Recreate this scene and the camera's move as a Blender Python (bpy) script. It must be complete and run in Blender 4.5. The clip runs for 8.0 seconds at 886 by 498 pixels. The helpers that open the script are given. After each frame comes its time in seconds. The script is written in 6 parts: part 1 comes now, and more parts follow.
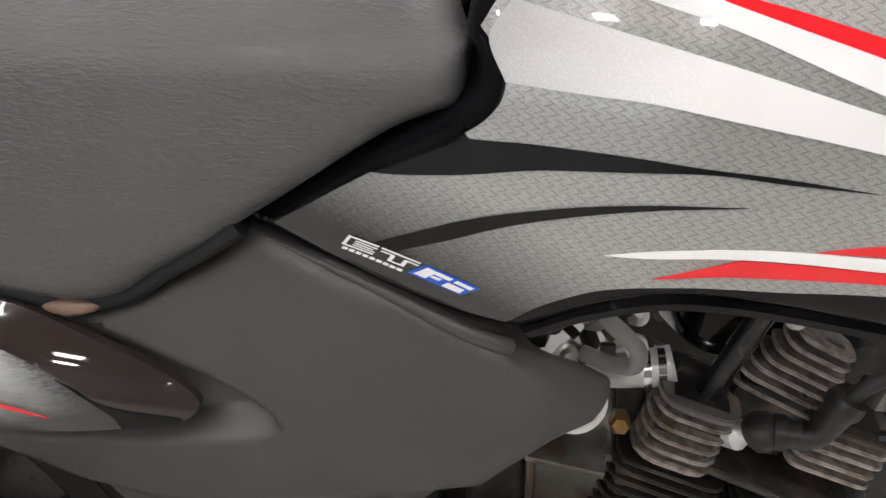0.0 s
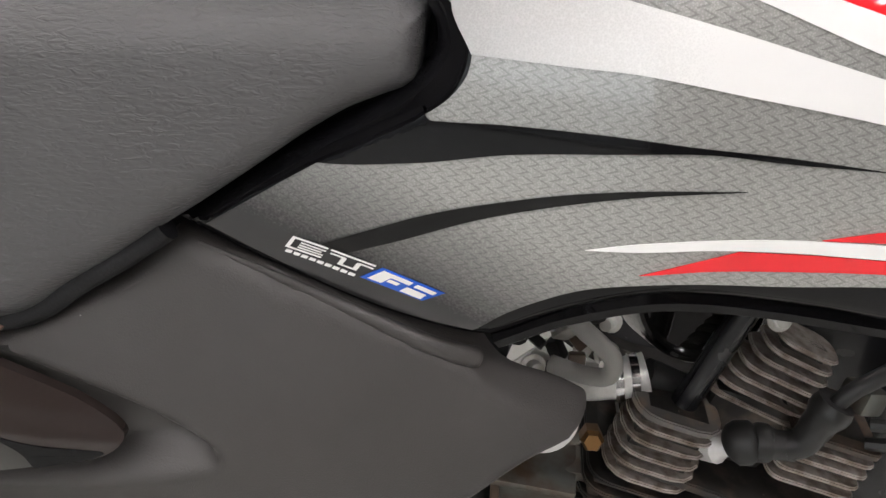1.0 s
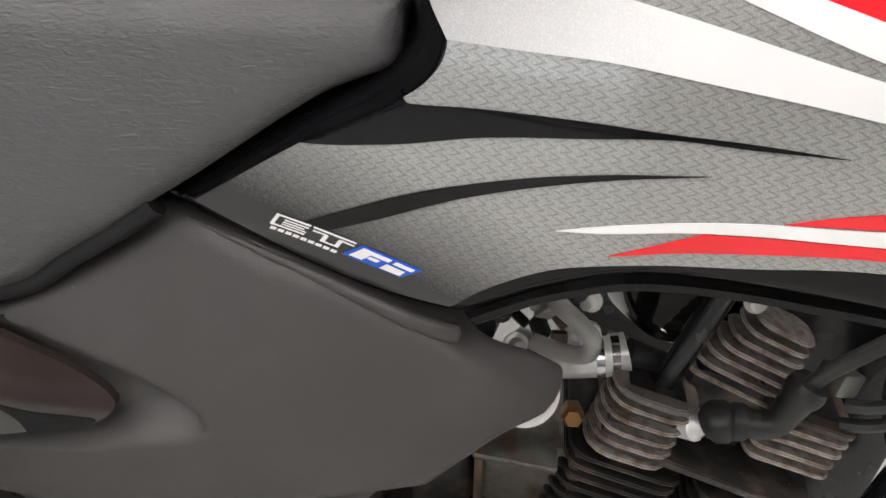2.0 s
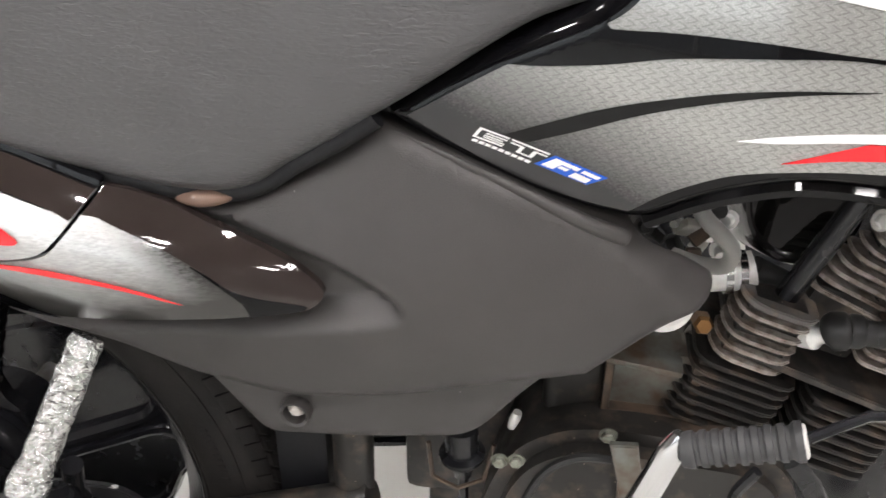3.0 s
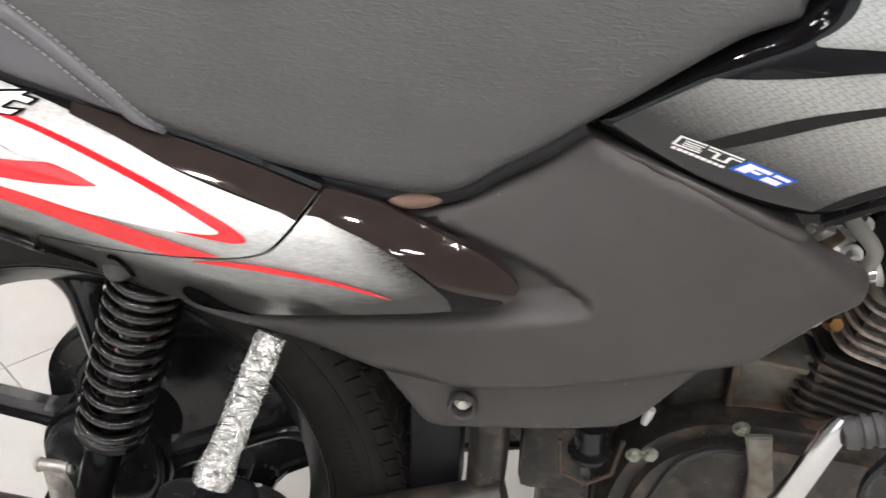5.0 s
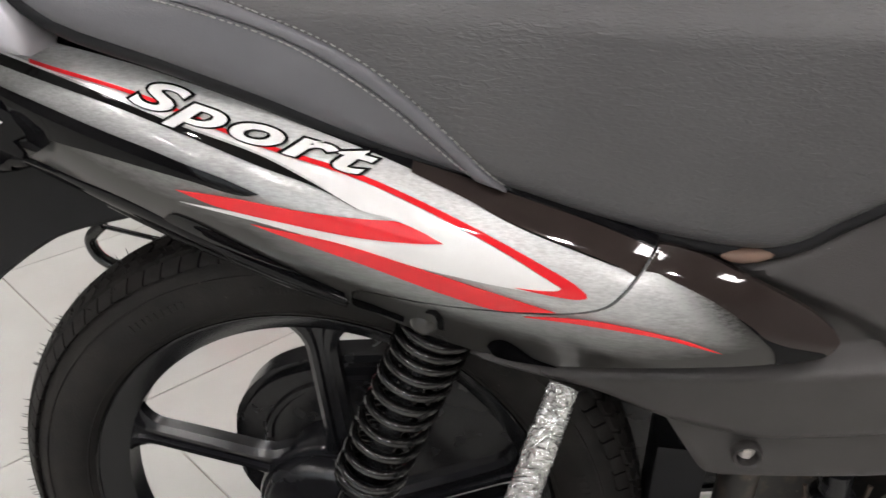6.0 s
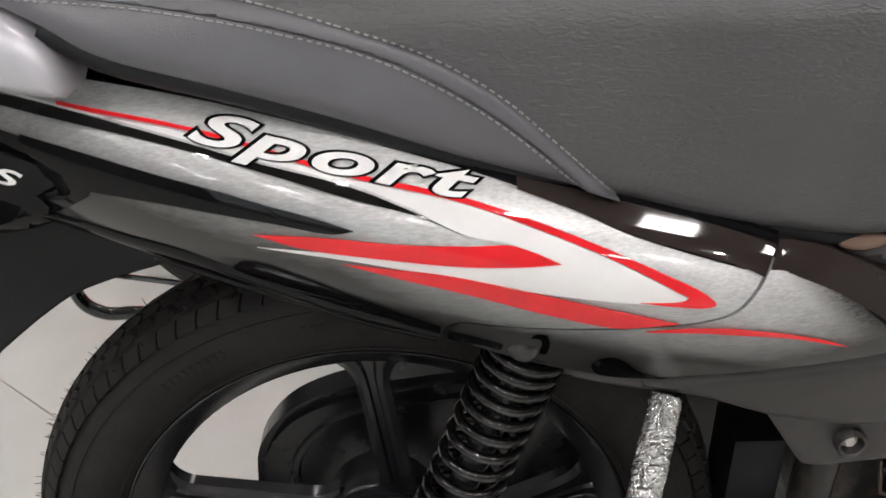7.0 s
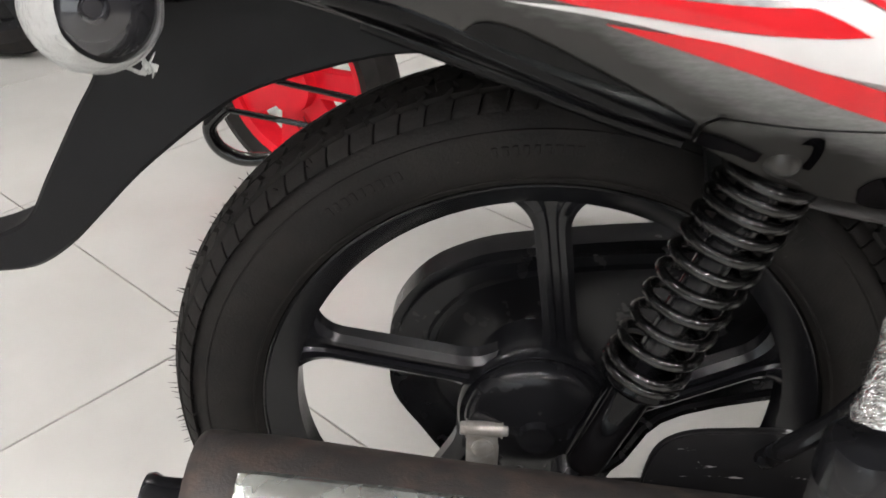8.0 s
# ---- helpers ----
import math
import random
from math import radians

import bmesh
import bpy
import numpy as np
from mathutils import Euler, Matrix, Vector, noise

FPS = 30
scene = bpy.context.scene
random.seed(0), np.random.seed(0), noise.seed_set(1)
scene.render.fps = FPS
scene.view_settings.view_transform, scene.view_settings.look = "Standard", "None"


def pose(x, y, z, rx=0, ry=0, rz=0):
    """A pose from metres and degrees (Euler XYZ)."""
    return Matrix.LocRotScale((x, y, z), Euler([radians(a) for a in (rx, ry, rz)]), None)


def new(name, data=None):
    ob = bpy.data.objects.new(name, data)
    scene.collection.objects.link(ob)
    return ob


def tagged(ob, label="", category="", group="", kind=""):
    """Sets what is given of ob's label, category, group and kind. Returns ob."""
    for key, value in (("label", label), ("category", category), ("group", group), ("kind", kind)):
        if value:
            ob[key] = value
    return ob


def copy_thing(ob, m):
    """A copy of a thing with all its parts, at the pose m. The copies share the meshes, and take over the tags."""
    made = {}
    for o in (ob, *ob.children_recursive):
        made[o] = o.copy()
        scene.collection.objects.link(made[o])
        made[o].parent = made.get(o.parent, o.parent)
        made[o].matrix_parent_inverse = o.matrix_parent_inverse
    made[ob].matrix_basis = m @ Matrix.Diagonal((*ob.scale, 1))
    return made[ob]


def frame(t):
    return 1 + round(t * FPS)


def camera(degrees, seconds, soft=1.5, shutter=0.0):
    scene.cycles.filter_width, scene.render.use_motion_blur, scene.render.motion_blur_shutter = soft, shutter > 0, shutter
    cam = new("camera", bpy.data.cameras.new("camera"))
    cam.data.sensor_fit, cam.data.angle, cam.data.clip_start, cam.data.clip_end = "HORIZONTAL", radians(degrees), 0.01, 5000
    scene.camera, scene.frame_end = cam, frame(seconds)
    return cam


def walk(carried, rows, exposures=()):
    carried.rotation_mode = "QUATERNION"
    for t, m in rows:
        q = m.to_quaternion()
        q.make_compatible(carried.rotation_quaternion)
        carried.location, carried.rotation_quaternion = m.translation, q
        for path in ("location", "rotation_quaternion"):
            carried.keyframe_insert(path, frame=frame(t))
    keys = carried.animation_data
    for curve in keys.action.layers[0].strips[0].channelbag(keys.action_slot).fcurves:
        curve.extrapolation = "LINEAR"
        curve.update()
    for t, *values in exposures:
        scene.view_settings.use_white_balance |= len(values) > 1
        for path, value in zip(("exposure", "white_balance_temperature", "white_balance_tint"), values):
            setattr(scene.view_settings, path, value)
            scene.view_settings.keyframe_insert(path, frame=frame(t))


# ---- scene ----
cam = camera(53.0, 8.0, shutter=0.25)
walk(cam, [
    (0.0, pose(0.6006, -0.5059, 0.9508, 60.25, 0.40, 9.90)),
    (0.5, pose(0.5838, -0.4739, 0.9202, 61.26, -0.39, 6.02)),
    (1.0, pose(0.5844, -0.4669, 0.9172, 61.49, -0.40, 5.80)),
    (1.2, pose(0.5844, -0.4672, 0.9175, 61.60, -0.40, 5.91)),
    (2.3, pose(0.6037, -0.4810, 0.9322, 58.04, -0.76, 6.89)),
    (2.5, pose(0.5922, -0.4867, 0.9391, 56.35, 0.01, 7.22)),
    (2.7, pose(0.5685, -0.5116, 0.9374, 56.19, 0.07, 8.04)),
    (3.0, pose(0.5304, -0.5588, 0.9320, 57.55, -0.47, 9.23)),
    (3.5, pose(0.5036, -0.5796, 0.9276, 58.20, -0.22, 9.18)),
    (4.0, pose(0.5058, -0.5862, 0.9287, 58.24, -0.22, 9.05)),
    (4.2, pose(0.5052, -0.5882, 0.9317, 58.03, -0.13, 9.16)),
    (5.3, pose(0.3265, -0.6490, 0.9388, 60.50, -2.00, 6.90)),
    (5.5, pose(0.2817, -0.6566, 0.9437, 60.85, -1.90, 7.08)),
    (6.0, pose(0.1827, -0.6512, 0.9508, 61.20, -1.28, 7.18)),
    (6.5, pose(0.1220, -0.6108, 0.9468, 60.92, -0.19, 6.85)),
    (6.6, pose(0.1117, -0.6129, 0.9419, 61.75, 0.19, 6.11)),
    (6.7, pose(0.0549, -0.6051, 0.9475, 61.51, 1.00, -2.11)),
    (6.8, pose(0.0590, -0.6005, 0.9516, 60.71, 1.17, -1.65)),
    (7.0, pose(0.0547, -0.6018, 0.9442, 60.52, 0.89, -1.25)),
    (7.5, pose(0.0026, -0.6075, 0.8853, 60.15, 0.29, 1.31)),
    (7.8, pose(-0.0318, -0.5961, 0.8474, 58.33, -0.30, 2.97)),
    (8.0, pose(-0.0532, -0.5811, 0.8236, 57.61, -0.61, 3.09)),
], [(0.0, 0.08), (1.0, 0.12), (2.5, 0.35), (3.5, 0.74), (4.2, 0.74), (5.5, 0.28), (6.5, -0.17), (7.4, -0.07), (8.0, 0.12)])

# ---- world and light ----
world = bpy.data.worlds.new("world")
scene.world = world
world.use_nodes = True
world.node_tree.nodes["Background"].inputs[0].default_value = (0.90, 0.96, 1.0, 1)
world.node_tree.nodes["Background"].inputs[1].default_value = 2.0
LAMP = 58.0     # ceiling panels

# ---- materials ----
from mathutils import geometry


def mat(name, color, rough=0.5, metal=0.0, coat=0.0, spec=0.5):
    m = bpy.data.materials.new(name)
    m.use_nodes = True
    b = m.node_tree.nodes["Principled BSDF"]
    b.inputs["Base Color"].default_value = (*color, 1)
    b.inputs["Roughness"].default_value = rough
    b.inputs["Metallic"].default_value = metal
    b.inputs["Coat Weight"].default_value = coat
    b.inputs["Coat Roughness"].default_value = 0.04
    b.inputs["Specular IOR Level"].default_value = spec
    return m


def node(m, kind, **values):
    n = m.node_tree.nodes.new(kind)
    for key, value in values.items():
        n.inputs[key].default_value = value
    return n


def link(m, a, b):
    m.node_tree.links.new(a, b)


def coords(m):
    return node(m, "ShaderNodeTexCoord").outputs["Object"]


def math_node(m, op, a, b=None, c=None):
    n = m.node_tree.nodes.new("ShaderNodeMath")
    n.operation = op
    for i, v in enumerate((a, b, c)):
        if v is None:
            continue
        if isinstance(v, (int, float)):
            n.inputs[i].default_value = v
        else:
            link(m, v, n.inputs[i])
    return n.outputs[0]


def mixed(m, fac, a, b):
    n = m.node_tree.nodes.new("ShaderNodeMix")
    n.data_type = "RGBA"
    if isinstance(fac, (int, float)):
        n.inputs[0].default_value = fac
    else:
        link(m, fac, n.inputs[0])
    for i, v in ((6, a), (7, b)):
        if isinstance(v, tuple):
            n.inputs[i].default_value = (*v, 1)
        else:
            link(m, v, n.inputs[i])
    return n.outputs[2]


def ramp(m, fac, lo, hi):
    n = m.node_tree.nodes.new("ShaderNodeMapRange")
    link(m, fac, n.inputs[0])
    n.inputs[1].default_value, n.inputs[2].default_value = lo, hi
    return n.outputs[0]


def noisy(m, scale, detail=3.0, rough=0.55):
    n = node(m, "ShaderNodeTexNoise", Scale=scale, Detail=detail, Roughness=rough)
    link(m, coords(m), n.inputs["Vector"])
    return n.outputs[0]


def bump(m, height, distance, strength=1.0):
    n = node(m, "ShaderNodeBump", Strength=strength, Distance=distance)
    link(m, height, n.inputs["Height"])
    b = m.node_tree.nodes["Principled BSDF"]
    link(m, n.outputs[0], b.inputs["Normal"])


def put_color(m, socket):
    link(m, socket, m.node_tree.nodes["Principled BSDF"].inputs["Base Color"])


def put_rough(m, socket):
    link(m, socket, m.node_tree.nodes["Principled BSDF"].inputs["Roughness"])


def worn(m, a, b, scale, lo=0.35, hi=0.7):
    """Two tones in patches of about 1/scale metres."""
    put_color(m, mixed(m, ramp(m, noisy(m, scale), lo, hi), a, b))
    return m


def rough_patches(m, scale, lo, hi):
    n = m.node_tree.nodes.new("ShaderNodeMapRange")
    link(m, noisy(m, scale), n.inputs[0])
    n.inputs[1].default_value, n.inputs[2].default_value = 0.3, 0.7
    n.inputs[3].default_value, n.inputs[4].default_value = lo, hi
    put_rough(m, n.outputs[0])
    return m


def leather(name, color, scale, depth):
    """Fine wavy wrinkles, longer along the seat than across it, that come and go in broad patches."""
    m = mat(name, color, 0.5)
    stretch = m.node_tree.nodes.new("ShaderNodeVectorMath")
    stretch.operation = "MULTIPLY"
    link(m, coords(m), stretch.inputs[0])
    stretch.inputs[1].default_value = (0.34, 0.7, 1.0)
    ridge = node(m, "ShaderNodeTexNoise", Scale=scale, Detail=2.0, Roughness=0.5, Distortion=0.5)
    link(m, stretch.outputs[0], ridge.inputs["Vector"])
    crease = ramp(m, math_node(m, "ABSOLUTE", math_node(m, "SUBTRACT", ridge.outputs[0], 0.5)), 0.0, 0.16)
    pebble = node(m, "ShaderNodeTexVoronoi", Scale=scale * 1.9)
    pebble.feature = "SMOOTH_F1"
    link(m, stretch.outputs[0], pebble.inputs["Vector"])
    patch = ramp(m, noisy(m, 14.0, 2.0), 0.30, 0.62)
    folds = math_node(m, "ADD", math_node(m, "MULTIPLY", crease, 0.55), math_node(m, "MULTIPLY", ridge.outputs[0], 0.9))
    height = math_node(m, "ADD", math_node(m, "MULTIPLY", folds, math_node(m, "ADD", math_node(m, "MULTIPLY", patch, 0.4), 0.45)), math_node(m, "MULTIPLY", pebble.outputs[0], -0.45))
    bump(m, height, depth)
    put_color(m, mixed(m, ramp(m, noisy(m, 9.0), 0.3, 0.7), color, tuple(c * 1.25 for c in color)))
    rough_patches(m, 25.0, 0.40, 0.52)
    return m


def plastic(name, color, lo, hi, grain=1400.0, depth=0.00012):
    m = mat(name, color, 0.5)
    bump(m, noisy(m, grain, 2.0), depth)
    put_color(m, mixed(m, ramp(m, noisy(m, 14.0, 4.0), 0.3, 0.7), color, tuple(c * 1.3 for c in color)))
    return rough_patches(m, 20.0, lo, hi)


def dusty(m, color, scale=55.0, size=0.030):
    """Sparse pale specks of dust over the colour."""
    v = node(m, "ShaderNodeTexVoronoi", Scale=scale)
    link(m, coords(m), v.inputs["Vector"])
    rnd = node(m, "ShaderNodeSeparateColor")
    link(m, v.outputs[1], rnd.inputs[0])
    dot = math_node(m, "MULTIPLY", math_node(m, "LESS_THAN", v.outputs[0], size), math_node(m, "GREATER_THAN", rnd.outputs[0], 0.72))
    old = m.node_tree.nodes["Principled BSDF"].inputs["Base Color"].links[0].from_socket
    put_color(m, mixed(m, dot, old, color))
    return m


def tank_print(name):
    """Grey print with rows of zigzag dashes over a fine dot screen, fading to black at its rear lower corner."""
    m = mat(name, (0.4, 0.4, 0.39), 0.3, 0.35, 1.0, 0.2)
    sep = node(m, "ShaderNodeSeparateXYZ")
    link(m, coords(m), sep.inputs[0])
    x, z = sep.outputs[0], sep.outputs[2]
    zz = math_node(m, "ADD", z, math_node(m, "MULTIPLY", x, 0.10))
    row = math_node(m, "DIVIDE", zz, 0.0038)
    tri = math_node(m, "ABSOLUTE", math_node(m, "SUBTRACT", math_node(m, "FRACT", row), 0.5))
    shift = math_node(m, "MULTIPLY", tri, 1.3)
    u = math_node(m, "ADD", math_node(m, "DIVIDE", x, 0.0062), shift)
    dash = math_node(m, "FRACT", math_node(m, "ADD", u, math_node(m, "MULTIPLY", math_node(m, "FLOOR", row), 0.37)))
    dark = ramp(m, dash, 0.34, 0.14)
    dots = node(m, "ShaderNodeTexVoronoi", Scale=1300.0)
    link(m, coords(m), dots.inputs["Vector"])
    grain = ramp(m, dots.outputs[0], 0.25, 0.6)
    base = mixed(m, math_node(m, "MULTIPLY", dark, 0.6), (0.37, 0.37, 0.355), (0.17, 0.17, 0.165))
    base = mixed(m, math_node(m, "MULTIPLY", grain, 0.35), base, (0.12, 0.12, 0.12))
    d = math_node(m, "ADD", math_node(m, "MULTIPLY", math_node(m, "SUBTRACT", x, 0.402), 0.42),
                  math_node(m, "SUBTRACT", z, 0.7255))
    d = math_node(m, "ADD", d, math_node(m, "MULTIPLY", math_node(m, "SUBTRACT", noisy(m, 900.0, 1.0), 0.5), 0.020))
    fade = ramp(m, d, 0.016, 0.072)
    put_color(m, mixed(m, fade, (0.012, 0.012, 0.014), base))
    return m


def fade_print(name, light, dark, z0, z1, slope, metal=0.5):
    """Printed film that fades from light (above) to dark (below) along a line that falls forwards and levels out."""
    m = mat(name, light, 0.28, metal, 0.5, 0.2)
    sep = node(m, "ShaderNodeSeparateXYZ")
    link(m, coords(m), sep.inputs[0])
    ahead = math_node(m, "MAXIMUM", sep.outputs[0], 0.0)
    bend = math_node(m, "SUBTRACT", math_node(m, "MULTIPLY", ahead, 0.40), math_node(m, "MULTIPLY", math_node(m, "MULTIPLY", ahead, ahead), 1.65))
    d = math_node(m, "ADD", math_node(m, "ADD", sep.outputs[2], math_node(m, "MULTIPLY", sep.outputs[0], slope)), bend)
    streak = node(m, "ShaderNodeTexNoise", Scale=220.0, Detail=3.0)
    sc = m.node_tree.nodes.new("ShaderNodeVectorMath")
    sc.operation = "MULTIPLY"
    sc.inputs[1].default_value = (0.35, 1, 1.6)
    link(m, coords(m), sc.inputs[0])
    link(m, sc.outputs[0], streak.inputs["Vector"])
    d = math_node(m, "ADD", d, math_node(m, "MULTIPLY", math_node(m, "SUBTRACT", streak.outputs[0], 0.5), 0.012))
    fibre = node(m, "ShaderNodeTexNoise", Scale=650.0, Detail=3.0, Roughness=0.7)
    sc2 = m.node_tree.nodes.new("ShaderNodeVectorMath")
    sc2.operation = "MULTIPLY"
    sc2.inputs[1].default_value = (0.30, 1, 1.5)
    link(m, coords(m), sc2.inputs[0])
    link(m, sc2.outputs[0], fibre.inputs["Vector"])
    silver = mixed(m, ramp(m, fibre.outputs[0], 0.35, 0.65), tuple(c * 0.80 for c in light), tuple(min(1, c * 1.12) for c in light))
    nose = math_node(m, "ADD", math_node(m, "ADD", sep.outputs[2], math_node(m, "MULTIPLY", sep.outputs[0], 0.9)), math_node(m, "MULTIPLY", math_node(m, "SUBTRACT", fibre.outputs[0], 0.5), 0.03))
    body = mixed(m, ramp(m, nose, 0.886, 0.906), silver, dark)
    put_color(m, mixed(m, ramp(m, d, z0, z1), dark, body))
    return m


def gloss(name, color, coat=1.0, rough=0.3, metal=0.0):
    m = mat(name, color, rough, metal, coat, 0.0)
    put_color(m, mixed(m, ramp(m, noisy(m, 35.0, 4.0), 0.3, 0.75), color, tuple(c * 1.08 + 0.002 for c in color)))
    return m


def side_fade(name, rear, front, x0, x1):
    """Printed film whose dot screen thins out from front to rear."""
    m = mat(name, front, 0.3, 0.0, 1.0, 0.0)
    sep = node(m, "ShaderNodeSeparateXYZ")
    link(m, coords(m), sep.inputs[0])
    dots = node(m, "ShaderNodeTexVoronoi", Scale=1300.0)
    link(m, coords(m), dots.inputs["Vector"])
    at = math_node(m, "ADD", sep.outputs[0], math_node(m, "MULTIPLY", math_node(m, "SUBTRACT", dots.outputs[0], 0.4), 0.03))
    put_color(m, mixed(m, ramp(m, at, x0, x1), rear, front))
    return m


SEAT = leather("seat_vinyl", (0.060, 0.059, 0.061), 400.0, 0.00055)
SEAT_SIDE = plastic("smooth_seat_vinyl", (0.095, 0.095, 0.103), 0.40, 0.5, 900.0, 0.0002)
THREAD = mat("grey_thread", (0.30, 0.30, 0.29), 0.8)
BLACK = gloss("black_gloss_paint", (0.0025, 0.0025, 0.0032), 0.42)
MATTE = plastic("matte_black_plastic", (0.0335, 0.0308, 0.0297), 0.46, 0.56, 1100.0, 0.0002)
dusty(MATTE, (0.22, 0.21, 0.20))
FLAP = plastic("mudguard_plastic", (0.0045, 0.0047, 0.0060), 0.45, 0.58, 700.0, 0.0002)
PRINT = tank_print("grey_zigzag_print")
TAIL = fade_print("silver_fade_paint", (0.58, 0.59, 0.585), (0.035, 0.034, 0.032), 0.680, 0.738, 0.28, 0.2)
WHITE = gloss("white_print", (0.75, 0.75, 0.745))
WHITE_FADE = side_fade("white_fade_print", (0.40, 0.40, 0.40), (0.75, 0.75, 0.745), 0.512, 0.600)
RED = gloss("red_print", (0.72, 0.018, 0.026))
# black paint with the brown ceiling's reflection put into its colour
BROWN_REFLECTION = gloss("black_paint_brown_reflection", (0.023, 0.017, 0.0155))
CHARCOAL = gloss("charcoal_print", (0.006, 0.006, 0.006), 0.4)
# colour of the brownish sheen painted on the seat rim
TAN = gloss("brown_sheen", (0.15, 0.098, 0.076), 0.5, 0.35)
BLUE = gloss("blue_print", (0.012, 0.085, 0.50))
RUBBER = worn(plastic("tyre_rubber", (0.020, 0.019, 0.019), 0.6, 0.75, 500.0, 0.0003), (0.0085, 0.0078, 0.0078), (0.0165, 0.0145, 0.013), 30.0)
SATIN = rough_patches(mat("satin_black_metal", (0.0115, 0.0118, 0.0135), 0.4, 0.0, 0.0, 0.55), 40.0, 0.17, 0.30)
WHEEL = rough_patches(mat("cast_wheel_paint", (0.010, 0.0103, 0.0122), 0.3, 0.0, 0.12, 0.5), 45.0, 0.19, 0.24)
WHEEL.node_tree.nodes["Principled BSDF"].inputs["Coat Roughness"].default_value = 0.15
PLATE = mat("scratched_black_plate", (0.012, 0.012, 0.013), 0.35)
streak = node(PLATE, "ShaderNodeTexNoise", Scale=70.0, Detail=4.0, Roughness=0.7)
lean = PLATE.node_tree.nodes.new("ShaderNodeMapping")
lean.inputs["Rotation"].default_value = (0, 0.6, 0)
lean.inputs["Scale"].default_value = (0.5, 1, 2.2)
link(PLATE, coords(PLATE), lean.inputs["Vector"])
link(PLATE, lean.outputs[0], streak.inputs["Vector"])
put_color(PLATE, mixed(PLATE, ramp(PLATE, streak.outputs[0], 0.64, 0.66), (0.012, 0.012, 0.013), (0.45, 0.45, 0.44)))
rough_patches(PLATE, 60.0, 0.3, 0.5)
SPRING = mat("black_enamel", (0.004, 0.004, 0.004), 0.25, 0.0, 1.0, 0.1)
bump(SPRING, noisy(SPRING, 420.0, 2.0), 0.0012, 0.8)
ALLOY = worn(mat("cast_alloy", (0.55, 0.55, 0.53), 0.28, 0.25), (0.75, 0.75, 0.73), (0.50, 0.49, 0.47), 60.0)
ENGINE = worn(rough_patches(mat("engine_paint", (0.05, 0.048, 0.045), 0.5, 0.1), 50.0, 0.4, 0.65), (0.13, 0.123, 0.115), (0.23, 0.175, 0.13), 70.0, 0.45, 0.7)
FIN = worn(rough_patches(mat("dull_fin_face", (0.13, 0.12, 0.11), 0.42, 0.35), 90.0, 0.3, 0.5), (0.38, 0.345, 0.315), (0.18, 0.145, 0.118), 110.0, 0.4, 0.65)
# bare edge metal, its tone raised to paint the glints along the fins
EDGE = worn(rough_patches(mat("bare_fin_glint", (0.60, 0.58, 0.55), 0.3, 0.3), 120.0, 0.22, 0.38), (0.68, 0.65, 0.62), (0.24, 0.20, 0.17), 130.0, 0.45, 0.72)
CASE = worn(rough_patches(mat("oily_black_casing", (0.03, 0.028, 0.026), 0.4, 0.3), 60.0, 0.28, 0.55), (0.026, 0.0245, 0.023), (0.100, 0.076, 0.058), 55.0, 0.5, 0.78)
dusty(CASE, (0.24, 0.20, 0.16), 120.0, 0.07)
dusty(RUBBER, (0.12, 0.11, 0.10), 90.0, 0.045)
RUST = worn(mat("rusty_brown_metal", (0.10, 0.065, 0.045), 0.5, 0.3), (0.105, 0.072, 0.050), (0.040, 0.033, 0.028), 70.0)
STARTER = worn(mat("greenish_alloy", (0.16, 0.17, 0.16), 0.42, 0.6), (0.19, 0.20, 0.185), (0.115, 0.080, 0.055), 45.0)
CHROME = rough_patches(mat("chrome", (0.58, 0.58, 0.59), 0.12, 1.0), 60.0, 0.08, 0.2)
STEEL = worn(mat("zinc_steel", (0.50, 0.50, 0.48), 0.3, 0.5), (0.58, 0.58, 0.56), (0.40, 0.37, 0.33), 90.0)
ZINC = worn(mat("dull_green_zinc", (0.22, 0.24, 0.20), 0.4, 0.5), (0.24, 0.26, 0.22), (0.12, 0.11, 0.085), 200.0)
BRASS = mat("brass_fitting", (0.26, 0.14, 0.055), 0.4, 0.9)
CERAMIC = mat("white_ceramic", (0.75, 0.74, 0.71), 0.3)
HOSE = mat("grey_rubber_hose", (0.20, 0.195, 0.185), 0.5)
CABLE = rough_patches(mat("black_cable", (0.018, 0.018, 0.018), 0.45), 80.0, 0.32, 0.5)
PEG = plastic("ribbed_rubber", (0.035, 0.035, 0.036), 0.5, 0.62, 500.0, 0.0002)
MUFFLER = worn(rough_patches(mat("heat_black_steel", (0.06, 0.052, 0.05), 0.5, 0.4), 40.0, 0.42, 0.6), (0.058, 0.053, 0.052), (0.105, 0.080, 0.068), 48.0, 0.42, 0.72)
bump(MUFFLER, noisy(MUFFLER, 420.0, 3.0), 0.0006, 0.6)
SHIELD = rough_patches(mat("bright_heat_shield", (0.62, 0.66, 0.63), 0.25, 0.9), 30.0, 0.15, 0.32)
REDWHEEL = gloss("red_alloy_paint", (0.75, 0.015, 0.03), 0.6)
REDLENS = gloss("red_lens", (0.30, 0.008, 0.015))
LENS = mat("smoked_lens", (0.03, 0.03, 0.034), 0.06, 0.0, 1.0)
WRAP = mat("cloudy_wrap_film", (0.55, 0.56, 0.55), 0.16)
FOIL = mat("crinkled_wrap_film", (0.70, 0.70, 0.69), 0.12, 0.85)
crease = node(WRAP, "ShaderNodeTexNoise", Scale=120.0, Detail=3.0, Roughness=0.6, Distortion=0.6)
link(WRAP, coords(WRAP), crease.inputs["Vector"])
bump(WRAP, crease.outputs[0], 0.0035, 0.8)
